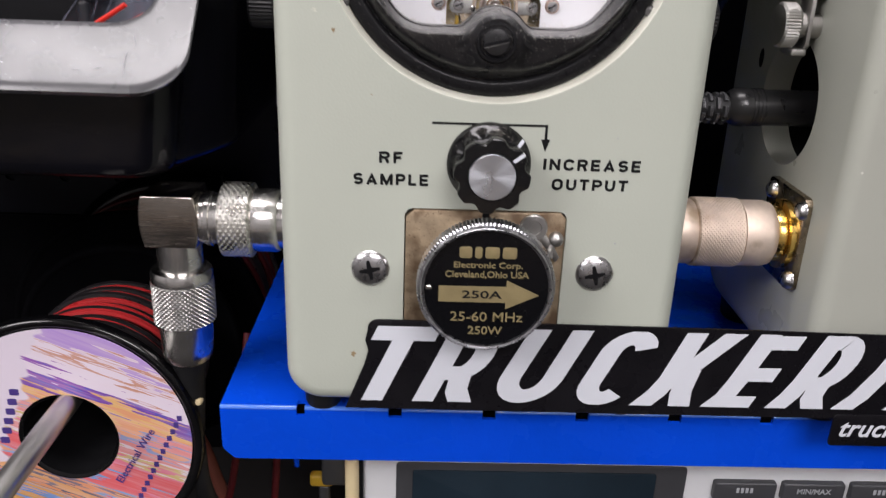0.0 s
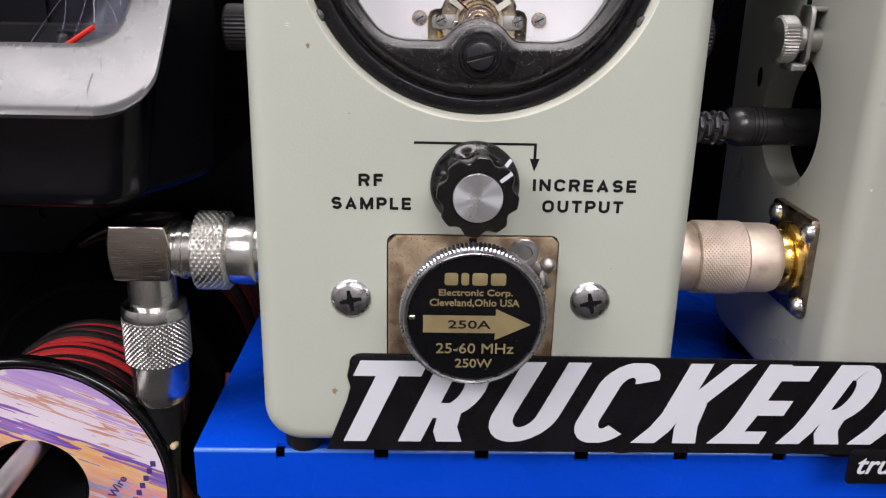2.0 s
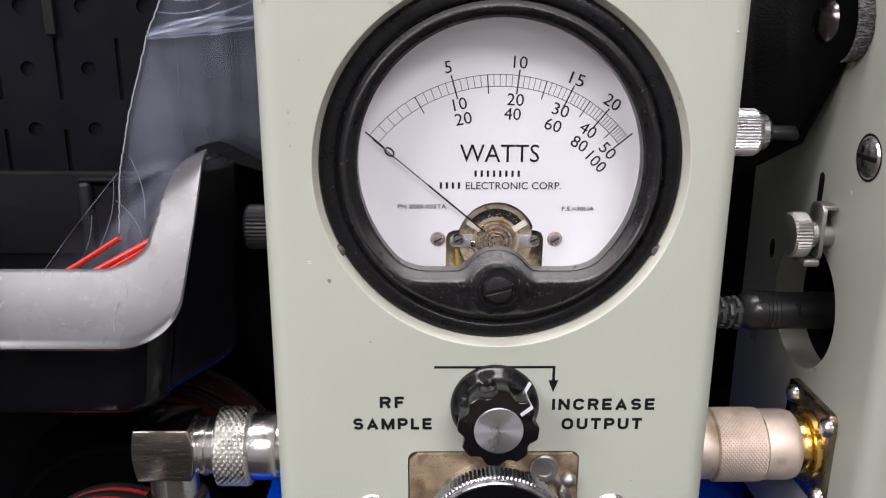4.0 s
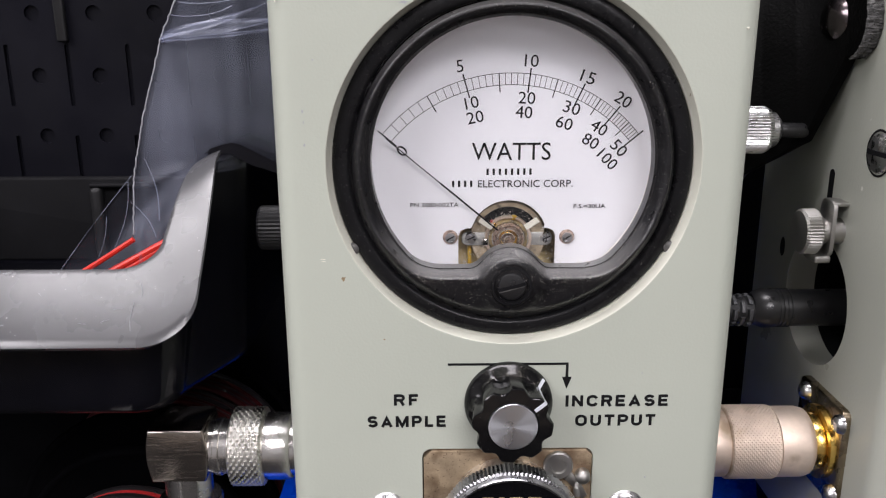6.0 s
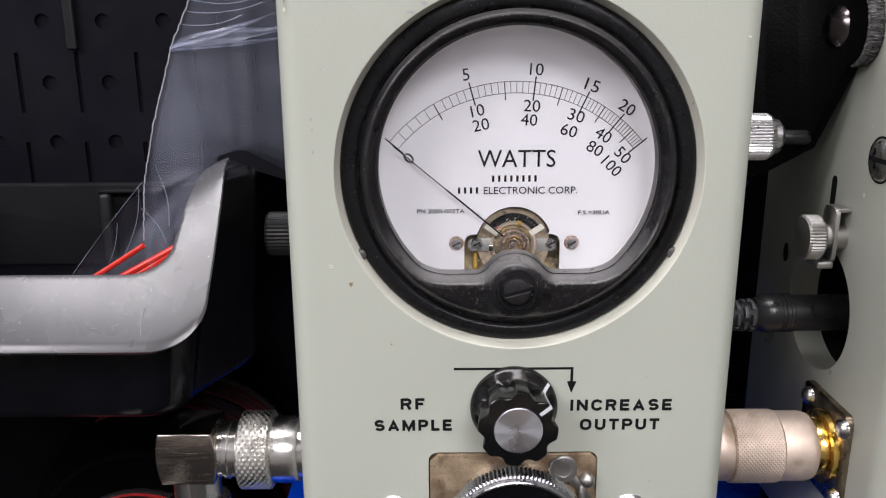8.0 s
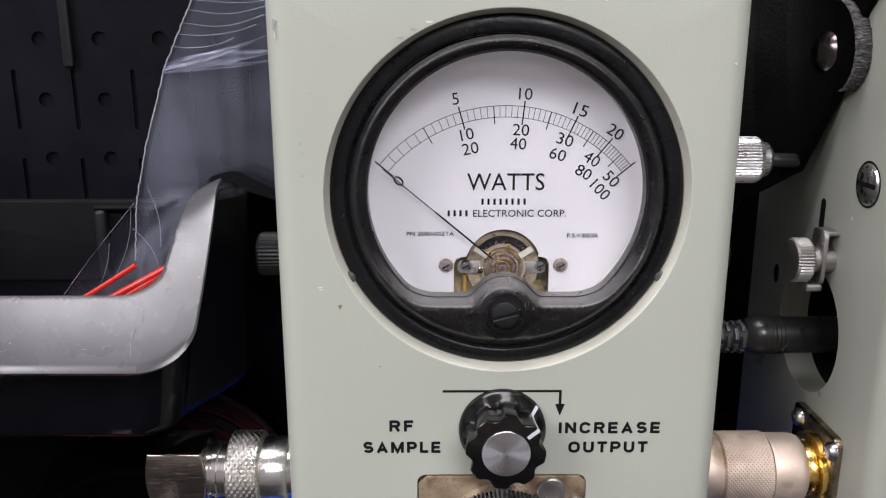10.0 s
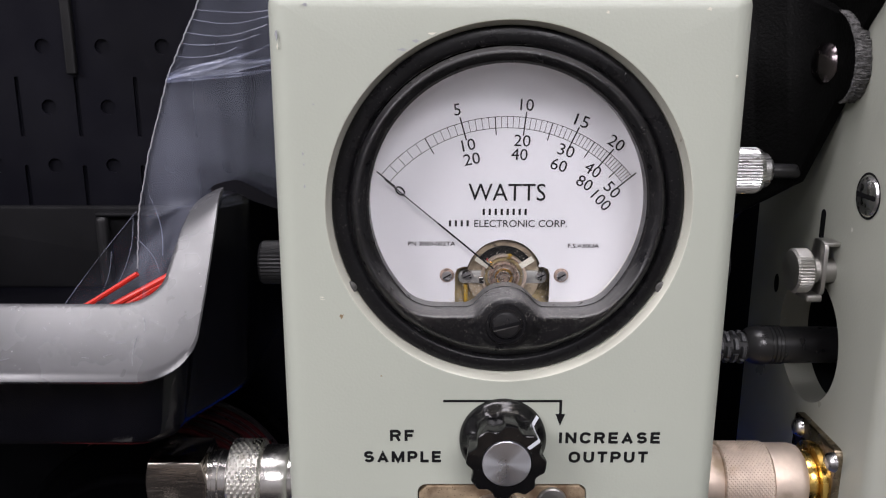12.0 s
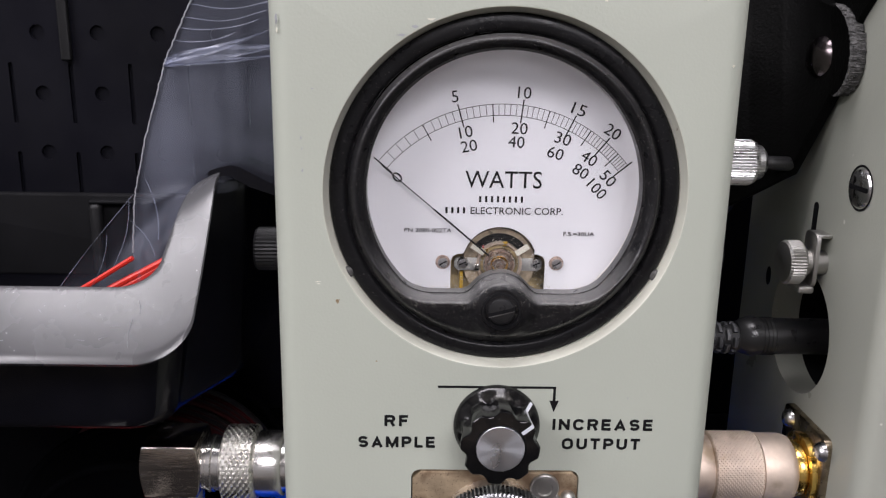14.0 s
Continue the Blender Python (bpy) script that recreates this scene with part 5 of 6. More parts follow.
def strap_height(y, k):
    """Lower and upper edge of the leather: a round end, then a band that sags to the rear, its sag widened to fill the
    shadow on the case.
    """
    if k < 17 and y < STRAP_C[0]:
        h = math.sqrt(max(0.0, STRAP_R ** 2 - (STRAP_C[0] - y) ** 2))
        return STRAP_C[1] - h, STRAP_C[1] + h
    return STRAP_C[1] - STRAP_R - 0.022 * min(1, k - 16) - 0.012 * min(1, max(0, k - 17) / 8), STRAP_C[1] + STRAP_R + 0.006 * min(1, k - 16)


bm = bmesh.new()
line = [Vector((SX - 0.0020, STRAP_C[0] - STRAP_R * math.cos(math.pi / 2 * (k + 0.35) / 16.35), 0)) for k in range(17)]
knots = [Vector((SX - 0.0020 + x, y, 0)) for x, y in PATH_S[1:]]
for k in range(1, len(knots) - 2):
    for i in range(6):
        f = i / 6
        p0, p1, p2, p3 = knots[k - 1:k + 3]
        line.append(0.5 * (2 * p1 + (p2 - p0) * f + (2 * p0 - 5 * p1 + 4 * p2 - p3) * f * f + (3 * p1 - p0 - 3 * p2 + p3) * f ** 3))
rows = []
for k, p in enumerate(line):
    d = (line[min(k + 1, len(line) - 1)] - line[max(k - 1, 0)]).normalized()
    n = Vector((-d.y, d.x, 0)) * -0.0016
    lo, hi = strap_height(p.y, k)
    e = min(0.0008, (hi - lo) * 0.2)
    rows.append([bm.verts.new(p + o + Vector((0, TILT * (z - STRAP_C[1]), z))) for o, z in ((-n, lo + e), (-n, hi - e), (-n * 0.5, hi), (n * 0.9, hi), (n * 0.9, lo), (-n * 0.5, lo))])
for p, q in zip(rows, rows[1:]):
    bridge(bm, p, q)
bm.faces.new(rows[0]), bm.faces.new(rows[-1])
part("leather", bm, LEATHER, strap, "black leather band bowing away from the case")
bm = bmesh.new()
edge = arc(-STRAP_C[0], STRAP_C[1], STRAP_R, STRAP_R, -75, 78, 150)
rnd = random.Random(8)
rows = []
for k, (u, v) in enumerate(edge):
    u -= TILT * (v - STRAP_C[1])
    rows.append([bm.verts.new(SIDE @ Vector((u + e + rnd.uniform(-0.0003, 0.0004) * g, v + rnd.uniform(-0.0003, 0.0003) * g, w + rnd.uniform(-0.0002, 0.0002) * g))) for e, w, g in ((-0.0006, SX - 0.0039, 0.4), (0.0002, SX - 0.0037, 1.0), (0.0005, SX - 0.0026, 0.7), (0.0004, SX - 0.0014, 1.0), (0.0001, SX - 0.0003, 1.0))])
for p, q in zip(rows, rows[1:]):
    for i in range(4):
        bm.faces.new((p[i], p[i + 1], q[i + 1], q[i]))
part("frayed_edge", bm, FRAY, strap, "grey frayed cut edge", 5)
part("upper_layer", poly_slab([(-0.075, 0.150), (-0.036, 0.150), (-0.0300, 0.1610), (-0.0250, 0.1660), (-0.0205, 0.1715), (-0.0185, 0.186), (-0.075, 0.186)], 0.0016, 0.0004, m=SIDE, w0=SX - 0.0018), LEATHER, strap, "black leather under-layer")
part("rivet", lathe([(0.0, SX - 0.0064), (0.0034, SX - 0.0060), (0.0054, SX - 0.0050), (0.0063, SX - 0.0035)], (0, 0.0438, 0.1515), "x", 36), RIVET, strap, "domed steel rivet")

dc = thing("power_plug", (0.078, 0.0420, 0.0755), "black moulded power plug with ribbed strain relief", "plug")
part("plug_body", lathe([(0.0040, 0.0715), (0.0050, 0.0728), (0.0056, 0.0745), (0.0057, 0.0762), (0.0052, 0.0785), (0.0053, 0.0800), (0.0052, 0.0830), (0.0050, SX + 0.028)], (0, 0.0425, 0.0738), "x", 36), PLUG, dc)
for k in range(4):
    part("grip_ring", lathe([(0.0050, 0.0778 + k * 0.0011), (0.0055, 0.0780 + k * 0.0011), (0.0055, 0.0784 + k * 0.0011), (0.0050, 0.0786 + k * 0.0011)], (0, 0.0425, 0.0738), "x", 28), PLUG, dc)
part("relief_core", lathe([(0.0030, 0.0560), (0.0036, 0.0600), (0.0040, 0.0718)], (0, 0.0425, 0.0732), "x", 20), RUBBER, dc)
for k in range(6):
    x0 = 0.0590 + k * 0.0021
    q = 0.0042 + k * 0.00010
    for a in range(6):
        t0 = radians(60 * a + (30 if k % 2 else 0))
        w = radians(20)
        bm = bmesh.new()
        ends = []
        for x in (x0, x0 + 0.0003, x0 + 0.0011, x0 + 0.0014):
            o = q if x0 < x < x0 + 0.0014 else q - 0.0005
            ends.append([bm.verts.new((x, 0.0425 + rr * math.sin(t), 0.0732 + rr * math.cos(t))) for t, rr in ((t0 - w, q - 0.0012), (t0 - w, o), (t0, o + 0.0001), (t0 + w, o), (t0 + w, q - 0.0012))])
        for e, f in zip(ends, ends[1:]):
            bridge(bm, e, f)
        bm.faces.new(ends[0]), bm.faces.new(ends[-1])
        part("relief_rib", bm, DARK_GREY, dc)
part("lead", tube([(0.0735, 0.0425, 0.0734), (0.0600, 0.0430, 0.0730), (0.0560, 0.0480, 0.0720), (0.0555, 0.065, 0.068), (0.0570, 0.10, 0.045), (0.06, 0.125, -0.005)], 0.0021, 10), RUBBER, dc)

sma = thing("probe_connector", (0.068, 0.0460, 0.1231), "small knurled steel connector with a black lead", "connector")
part("knurled_cap", gear((0, 0.0460, 0.1231), "x", 0.0615, 0.0724, 0.0063, 46, 0.0004, 0.0012), STEEL, sma, "", 12)
part("stem", lathe([(0.0042, 0.0505), (0.0042, 0.0620)], (0, 0.0460, 0.1231), "x", 24), STEEL, sma)
part("ferrule", lathe([(0.0050, 0.0720), (0.0047, 0.0742), (0.0034, 0.0753), (0.0026, 0.0755)], (0, 0.0460, 0.1231), "x", 24), STEEL, sma)
part("lead", tube([(0.0742, 0.0460, 0.1231), (0.0790, 0.0460, 0.1229), (0.0830, 0.0475, 0.1226), (0.0850, 0.0560, 0.1210), (0.0856, 0.070, 0.115), (0.086, 0.11, 0.09), (0.086, 0.14, 0.02)], 0.0020, 12), PLUG, sma)

# ---- stickers along the shelf's front ----
sticker = thing("banner_sticker", (0.05, -0.0008, 0.0), "long black vinyl sticker with heavy slanted white lettering", "sticker")
outline = [(-0.0352, -0.0026), (0.150, -0.0033), (0.150, 0.0222), (0.060, 0.0236)] + arc(-0.0262, 0.0215, 0.0030, 0.0026, 90, 190, 6) + [(-0.0298, 0.0180), (-0.0290, 0.0150), (-0.0300, 0.0110)]
part("vinyl", poly_slab(outline, 0.0005, 0.0002, w0=-0.0010), VINYL, sticker)
LW, LH, SH, SQ = 0.0056, 0.0224, 0.45, 1.36
TOP_BAR, LOW_BAR = LH - 0.0021, 0.0014


def letter_r(x, right, low, foot):
    """Stem with a swept foot, bowl and leg."""
    return [[(x, LH), (x - 0.2 * foot, 0.0085), (x - 0.45 * foot, 0.0040), (x - foot, 0.0)],
            [(x, TOP_BAR), (x + right - 0.0040, TOP_BAR)] + arc(x + right - 0.0042, (TOP_BAR + low) / 2, 0.0042, (TOP_BAR - low) / 2, 80, -80, 10) + [(x + right - 0.0045, low), (x, low)],
            [(x + right - 0.0032, low), (x + right - 0.0020 - 0.3 * foot, 0.0035), (x + right + 0.0006 - 0.4 * foot, 0.0)]]


LETTERS = (
    [[(-0.0281, LH), (-0.0281, 0.0)], [(-0.0365, TOP_BAR), (-0.0198, TOP_BAR)]],
    letter_r(-0.0144, 0.0094, 0.0088, 0.0),
    [[(0.0062, LH), (0.0055, 0.0080)] + arc(0.0112, 0.0078, 0.0057, 0.0057, 183, 357, 12) + [(0.0169, 0.0080), (0.0173, LH)]],
    [[(0.0367, 0.0172)] + arc(0.0324, 0.0158, 0.0046, 0.0047, 35, 172, 9) + arc(0.0322, 0.0066, 0.0046, 0.0047, 188, 322, 9)],
    [[(0.0476, LH), (0.0480, 0.0085), (0.0470, 0.0040), (0.0448, 0.0)], [(0.0580, LH), (0.0508, 0.0100)], [(0.0522, 0.0110), (0.0534, 0.0045), (0.0554, 0.0)]],
    [[(0.0672, LH), (0.0668, 0.0085), (0.0662, 0.0035), (0.0643, 0.0)], [(0.0672, TOP_BAR - 0.0004), (0.0768, TOP_BAR - 0.0004)], [(0.0668, 0.0102), (0.0762, 0.0102)], [(0.0655, LOW_BAR), (0.0747, LOW_BAR)]],
    letter_r(0.0850, 0.0078, 0.0078, 0.0030),
    [[(0.1052, LH), (0.1046, 0.0120), (0.1028, 0.0040), (0.1005, 0.0)]],
    [[(0.1196, LH), (0.1190, 0.0120), (0.1172, 0.0040), (0.1149, 0.0)]],
)
for strokes in LETTERS:
    part("letter", ribbon([[(x, z * SQ) for x, z in st] for st in strokes], LW, (0, 0.0), -0.00105, 1, 1, SH, 0.00012, None, SQ, (0.0, LH)), WHITE_INK, sticker)
tag = thing("small_sticker", (0.125, -0.0012, -0.012), "small black sticker with slanted white lettering", "sticker")
part("vinyl", slab(lambda d: rrect(0.0988, 0.150, -0.0115, -0.0015, 0.0012, d, 4), 0.0005, 0.0002, w0=-0.0016, seg=2), VINYL, tag)
part("lettering", glyphs("truck", 0.0165, 0.0056, 0.1095, -0.0056, -0.0017, 0, 0.012, shear=0.3), WHITE_INK, tag)

# ---- hanging bin with a bag of wire ----
bin_ = thing("parts_bin", (-0.16, 0.09, 0.052), "black plastic hanging parts bin with a wide scuffed rim", "bin")


def spline(knots, per):
    """A smooth curve through a few points."""
    P = [Vector(k) for k in knots]
    out = []
    for i in range(len(P) - 1):
        a, b, c, d = P[max(i - 1, 0)], P[i], P[i + 1], P[min(i + 2, len(P) - 1)]
        out += [0.5 * (2 * b + (c - a) * t + (2 * a - 5 * b + 4 * c - d) * t * t + (3 * b - a - 3 * c + d) * t ** 3) for t in (k / per for k in range(per))]
    return out + [P[-1]]


def rim_line(y0, z0, x_corner, rx, ry, rise, tail):
    """One edge of the rim: along the front, round the corner, and up the side."""
    pts = [Vector((-0.260 + (x_corner + 0.260) * k / 6, y0, z0)) for k in range(6)]
    for k in range(17):
        a = math.pi / 2 * k / 16
        pts.append(Vector((x_corner + rx * math.sin(a), y0 + ry * (1 - math.cos(a)), z0 + rise * (1 - math.cos(a)))))
    return pts + spline([pts[-1]] + tail, 7)[1:]


def rim_rows():
    return zip(rim_line(0.0, 0.0813, -0.0850, 0.0128, 0.0085, 0.0086, [(-0.0721, 0.0180, 0.0996), (-0.0724, 0.0290, 0.1105), (-0.0728, 0.0360, 0.1170), (-0.0728, 0.0415, 0.1190)]),
               rim_line(0.0140, 0.0950, -0.0930, 0.0103, 0.0060, 0.0062, [(-0.0819, 0.0260, 0.1067), (-0.0810, 0.0325, 0.1120), (-0.0793, 0.0380, 0.1157), (-0.0750, 0.0415, 0.1182)]))


bm = bmesh.new()
prev = None
for o, i in rim_rows():
    o, i = Vector(o), Vector(i)
    up = Vector((0, -0.6, 0.8))
    mid = (o + i) / 2 + up * 0.0003
    w = i - o
    sec = [bm.verts.new(p) for p in (o + Vector((-0.0008, 0.0010, -0.0016)), o + Vector((0, -0.0002, -0.0006)), o + w * 0.03 + up * 0.0002, o + w * 0.10 + up * 0.0003, mid, i - w * 0.10 + up * 0.0003, i - w * 0.03 + up * 0.0002, i, i + Vector((0, 0.0012, -0.0030)), mid - up * 0.0030)]
    if prev:
        bridge(bm, prev, sec)
    else:
        bm.faces.new(sec)
    prev = sec
bm.faces.new(prev)
part("rim", bm, BIN_RIM, bin_, "wide sloping scuffed rim", 24)
def tub_rows():
    """The tub's outside: plan with a rounded corner, rounded in to the base."""
    plan = [(-0.260, 0.0), (-0.180, 0.0), (-0.0955, 0.0)] + [(-0.0955 + 0.0115 * math.sin(a), 0.0115 * (1 - math.cos(a))) for a in (math.pi / 2 * i / 12 for i in range(1, 13))] + [(-0.0824, 0.0165), (-0.0786, 0.0255), (-0.0752, 0.0335), (-0.0738, 0.0375), (-0.0732, 0.0420), (-0.0730, 0.0900), (-0.0728, 0.1400)]
    for px, py in plan:
        nx, ny = (0.0, -1.0) if px < -0.0954 else ((0.92, -0.39) if 0.0116 < py < 0.038 else (1.0, 0.0) if py > 0.0116 else ((px + 0.0955) / 0.0115, (py - 0.0115) / 0.0115))
        top = min(0.1150, 0.0922 + 1.15 * py)
        col = []
        for i in range(8):
            a = math.pi / 2 * i / 7
            e = 0.0048 * (1 - math.sin(a))
            col.append((px - nx * e, 0.0190 + py - ny * e, 0.0530 + 0.0048 * (1 - math.cos(a))))
        col += [(px + nx * (0.0066 if py < 0.0116 else 0.0034) * f, 0.0190 + py + ny * 0.0020 * f, 0.0578 + (top - 0.0578) * f) for f in (0.1, 0.4, 0.7, 1.0)]
        back = [(x - nx * 0.0024, y - ny * 0.0024, z) for x, y, z in col[:6:-1]]
        yield col + back


bm = bmesh.new()
rows = [[bm.verts.new(p) for p in col] for col in tub_rows()]
for p, q in zip(rows, rows[1:]):
    bridge(bm, p, q)
bm.faces.new(rows[0]), bm.faces.new(rows[-1])
part("tub", bm, BIN, bin_, "glossy black tub with a rounded corner", 50)
bm = bmesh.new()
rows = []
for k in range(10):
    f = k / 9
    y = 0.0412 + 0.118 * f
    z = 0.1192 - 0.004 * f
    rows.append([bm.verts.new(p) for p in ((-0.0772, y, z - 0.0010), (-0.0755, y, z + 0.0004), (-0.0725, y, z + 0.0013), (-0.0698, y, z + 0.0019), (-0.0676, y, z + 0.0014), (-0.0636, y + 0.001, z - 0.0010), (-0.0560, y + 0.002, z - 0.0052), (-0.0560, y + 0.002, z - 0.0075), (-0.0650, y, z - 0.0040), (-0.0700, y, z - 0.0012))])
for p, s in zip(rows, rows[1:]):
    bridge(bm, p, s)
bm.faces.new(rows[0]), bm.faces.new(rows[-1])
part("side_flange", bm, BIN_GLOSS, bin_, "", 50)
part("base", box(-0.260, -0.0900, 0.0260, 0.1620, 0.0532, 0.0555, 0.0008), BIN, bin_)
# back wall and ledge take the unlit near-black in place of bin plastic
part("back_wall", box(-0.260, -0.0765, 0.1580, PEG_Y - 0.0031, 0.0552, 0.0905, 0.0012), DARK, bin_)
part("back_rib", box(-0.1570, -0.1520, 0.1530, 0.1582, 0.0575, 0.0870, 0.0018), RUBBER, bin_, "black upright rib")
part("back_ledge", box(-0.1570, -0.1300, 0.1540, 0.1582, 0.0868, 0.0886, 0.0008), DARK, bin_)
part("far_wall", box(-0.2640, -0.2600, 0.0200, PEG_Y - 0.0031, 0.0520, 0.1180, 0.0008), BIN, bin_)
rnd = random.Random(21)
for k in range(26):
    f, x = rnd.random(), rnd.uniform(-0.200, -0.090)
    y, z = 0.0014 + 0.0115 * f - 0.0003, 0.0827 + 0.0115 * f + 0.0003
    dx, df = rnd.uniform(-0.0025, 0.0025), rnd.uniform(-0.0010, 0.0010)
    part("scratch", tube([(x, y - 0.00012, z + 0.00012), (x + dx * 0.5, y + df * 0.6 - 0.00012, z + df * 0.6 + 0.00012), (x + dx, y + df - 0.00012, z + df + 0.00012)], rnd.choice((0.00003, 0.00004, 0.00005)), 4), GREY_INK, bin_)
part("scratch", tube([(-0.0866, 0.0072, 0.0891), (-0.0868, 0.0042, 0.0860), (-0.0863, 0.0022, 0.0838)], 0.00008, 5), GREY_INK, bin_)
part("scratch", tube([(-0.0860, 0.0107, 0.0928), (-0.0852, 0.0092, 0.0912), (-0.0850, 0.0082, 0.0901)], 0.00007, 5), GREY_INK, bin_)

bag = thing("plastic_bag", (-0.085, 0.045, 0.0546), "clear crinkled polythene bag standing in the parts bin", "bag")


SEAM_LINE = ((0.050, -0.0950), (0.098, -0.0949), (0.113, -0.0938), (0.127, -0.0907), (0.148, -0.0844), (0.168, -0.0750), (0.230, -0.0500))


def seam(z):
    for (a, p), (b, q) in zip(SEAM_LINE, SEAM_LINE[1:]):
        if z <= b:
            return p + (q - p) * (z - a) / (b - a)


def bag_y(x, z):
    """The bag leans back, and turns away from its seam."""
    return 0.0300 + 0.08 * (z - 0.0555) + 0.62 * max(0.0, x - seam(z))


def bag_sheet(y0, seed, swell, wide):
    bm = bmesh.new()
    rows = []
    for k in range(73):
        v = k / 72
        z = 0.0555 + 0.150 * v
        left = seam(z) - (0.0210 * max(0, min(1, (0.1145 - z) / 0.0265)) if wide else 0)
        right = -0.0880 + 0.0090 * min(1, max(0, (z - 0.098) / 0.014)) if z < 0.1135 else -0.0790 + 0.044 * min(1, (z - 0.1135) / 0.001)
        row = []
        for j in range(25):
            u = j / 24
            n = noise.noise(Vector((u * 3.1 + seed, v * 5.0, seed))) * 0.004 + abs(noise.noise(Vector((u * 2 + v * 6, v * 9 + seed, 3.0)))) * 0.003
            x = left + (right - left) * u
            row.append(bm.verts.new((x, bag_y(x, z) + y0 + swell * math.sin(math.pi * u) * math.sin(math.pi * min(1, v * 1.4)) + n * min(1.0, 4 * u), z + 0.004 * u * max(0, v - 0.5))))
        rows.append(row)
    for p, s in zip(rows, rows[1:]):
        for i in range(24):
            bm.faces.new((p[i], p[i + 1], s[i + 1], s[i]))
    return bm


part("front_sheet", bag_sheet(0.0, 1.3, -0.004, False), BAG, bag, "", 80)
part("back_sheet", bag_sheet(0.004, 4.7, 0.007, True), BAG, bag, "", 80)
rnd = random.Random(3)
seal = [(seam(z) + rnd.uniform(-0.00013, 0.00013), bag_y(seam(z), z) - 0.0002, z) for z in [0.0985 + 0.0008 * i for i in range(126)]]
for z0, run, rise in ((0.1535, 0.014, 0.0022), (0.1566, 0.018, 0.0024), (0.1590, 0.019, 0.0022), (0.1622, 0.020, 0.0018), (0.1648, 0.021, 0.0014)):
    x0 = seam(z0)
    line = [(x0 + run * f, z0 - 0.0010 * math.sin(math.pi * f) + rise * f * f + 0.00015 * math.sin(f * 7 + z0 * 4000)) for f in (0, 0.12, 0.25, 0.4, 0.55, 0.7, 0.85, 1.0)]
    part("crease", tube([(x, bag_y(x, z) - 0.0042 * min(1, 30 * (x - x0)), z) for x, z in line], 0.00011, 5), FOLD, bag)
for rise, wide, length, lift in ((0.0088, 0.0050, 0.036, 0.0), (0.0096, 0.0030, 0.030, 0.0010), (0.0074, 0.0016, 0.040, -0.0004)):
    bm = bmesh.new()
    rows = []
    for i in range(15):
        f = i / 14
        x = seam(0.1475) + length * f
        low = 0.1466 + lift * f * 3 + rise * f * (0.35 + 0.65 * f)
        high = low + wide * math.sin(math.pi * min(1, f * 1.1 + 0.10)) ** 0.8 * (1 - 0.75 * f)
        rows.append([bm.verts.new((x, bag_y(x, low) - 0.0046 * min(1, 8 * f) + 0.0006 * math.sin(j * 2.1 + i * 0.7), low + (high - low) * j / 5)) for j in range(6)])
    for p, q in zip(rows, rows[1:]):
        for j in range(5):
            bm.faces.new((p[j], p[j + 1], q[j + 1], q[j]))
    part("fold", bm, FOLD, bag, "bright fold fanning from the seam", 80)
part("sheet_edge", tube([(seam(z) - 0.0210 * (0.1145 - z) / 0.0265, 0.0340, z) for z in (0.1140, 0.107, 0.100, 0.094, 0.089, 0.084)], 0.00010, 5), FOLD, bag)
for x1, z1, x2, z2 in ((-0.0936, 0.113, -0.0990, 0.0955), (-0.0936, 0.108, -0.0880, 0.0985), (-0.0890, 0.119, -0.0868, 0.103), (-0.1000, 0.1040, -0.1060, 0.0890)):
    part("crease", tube([(x1 + (x2 - x1) * f + 0.0012 * math.sin(math.pi * f), 0.0300, z1 + (z2 - z1) * f) for f in (0, 0.25, 0.5, 0.75, 1)], 0.00009, 5), FOLD, bag)
part("seal_edge", tube(seal, 0.00018, 5), SEAM, bag, "crimped edge seam")
wires = thing("red_wires", (-0.095, 0.034, 0.0546), "short lengths of bright red wire in the bag", "wires")
rnd = random.Random(12)
for k in range(9):
    off = 0.00165 * (k % 5)
    y = 0.0320 + 0.0017 * (k // 5) + rnd.uniform(-0.0003, 0.0003)
    end = -0.0862 + rnd.uniform(-0.0010, 0.0008)
    part("wire", tube([(-0.1400 + off, y + 0.006, 0.0590 + off * 0.4), (-0.1250 + off * 0.6, y + 0.002, 0.0745), (-0.1080 + off * 0.5, y, 0.0852 - off * 0.9), (end, y, 0.0970 - off * 0.95)], 0.00085, 8), WIRE_BRIGHT, wires)
part("wire", tube([(-0.1420, 0.036, 0.0600), (-0.1270, 0.033, 0.0790), (-0.1090, 0.0318, 0.0887), (-0.0945, 0.0318, 0.0976)], 0.00070, 8), WIRE_BRIGHT, wires)


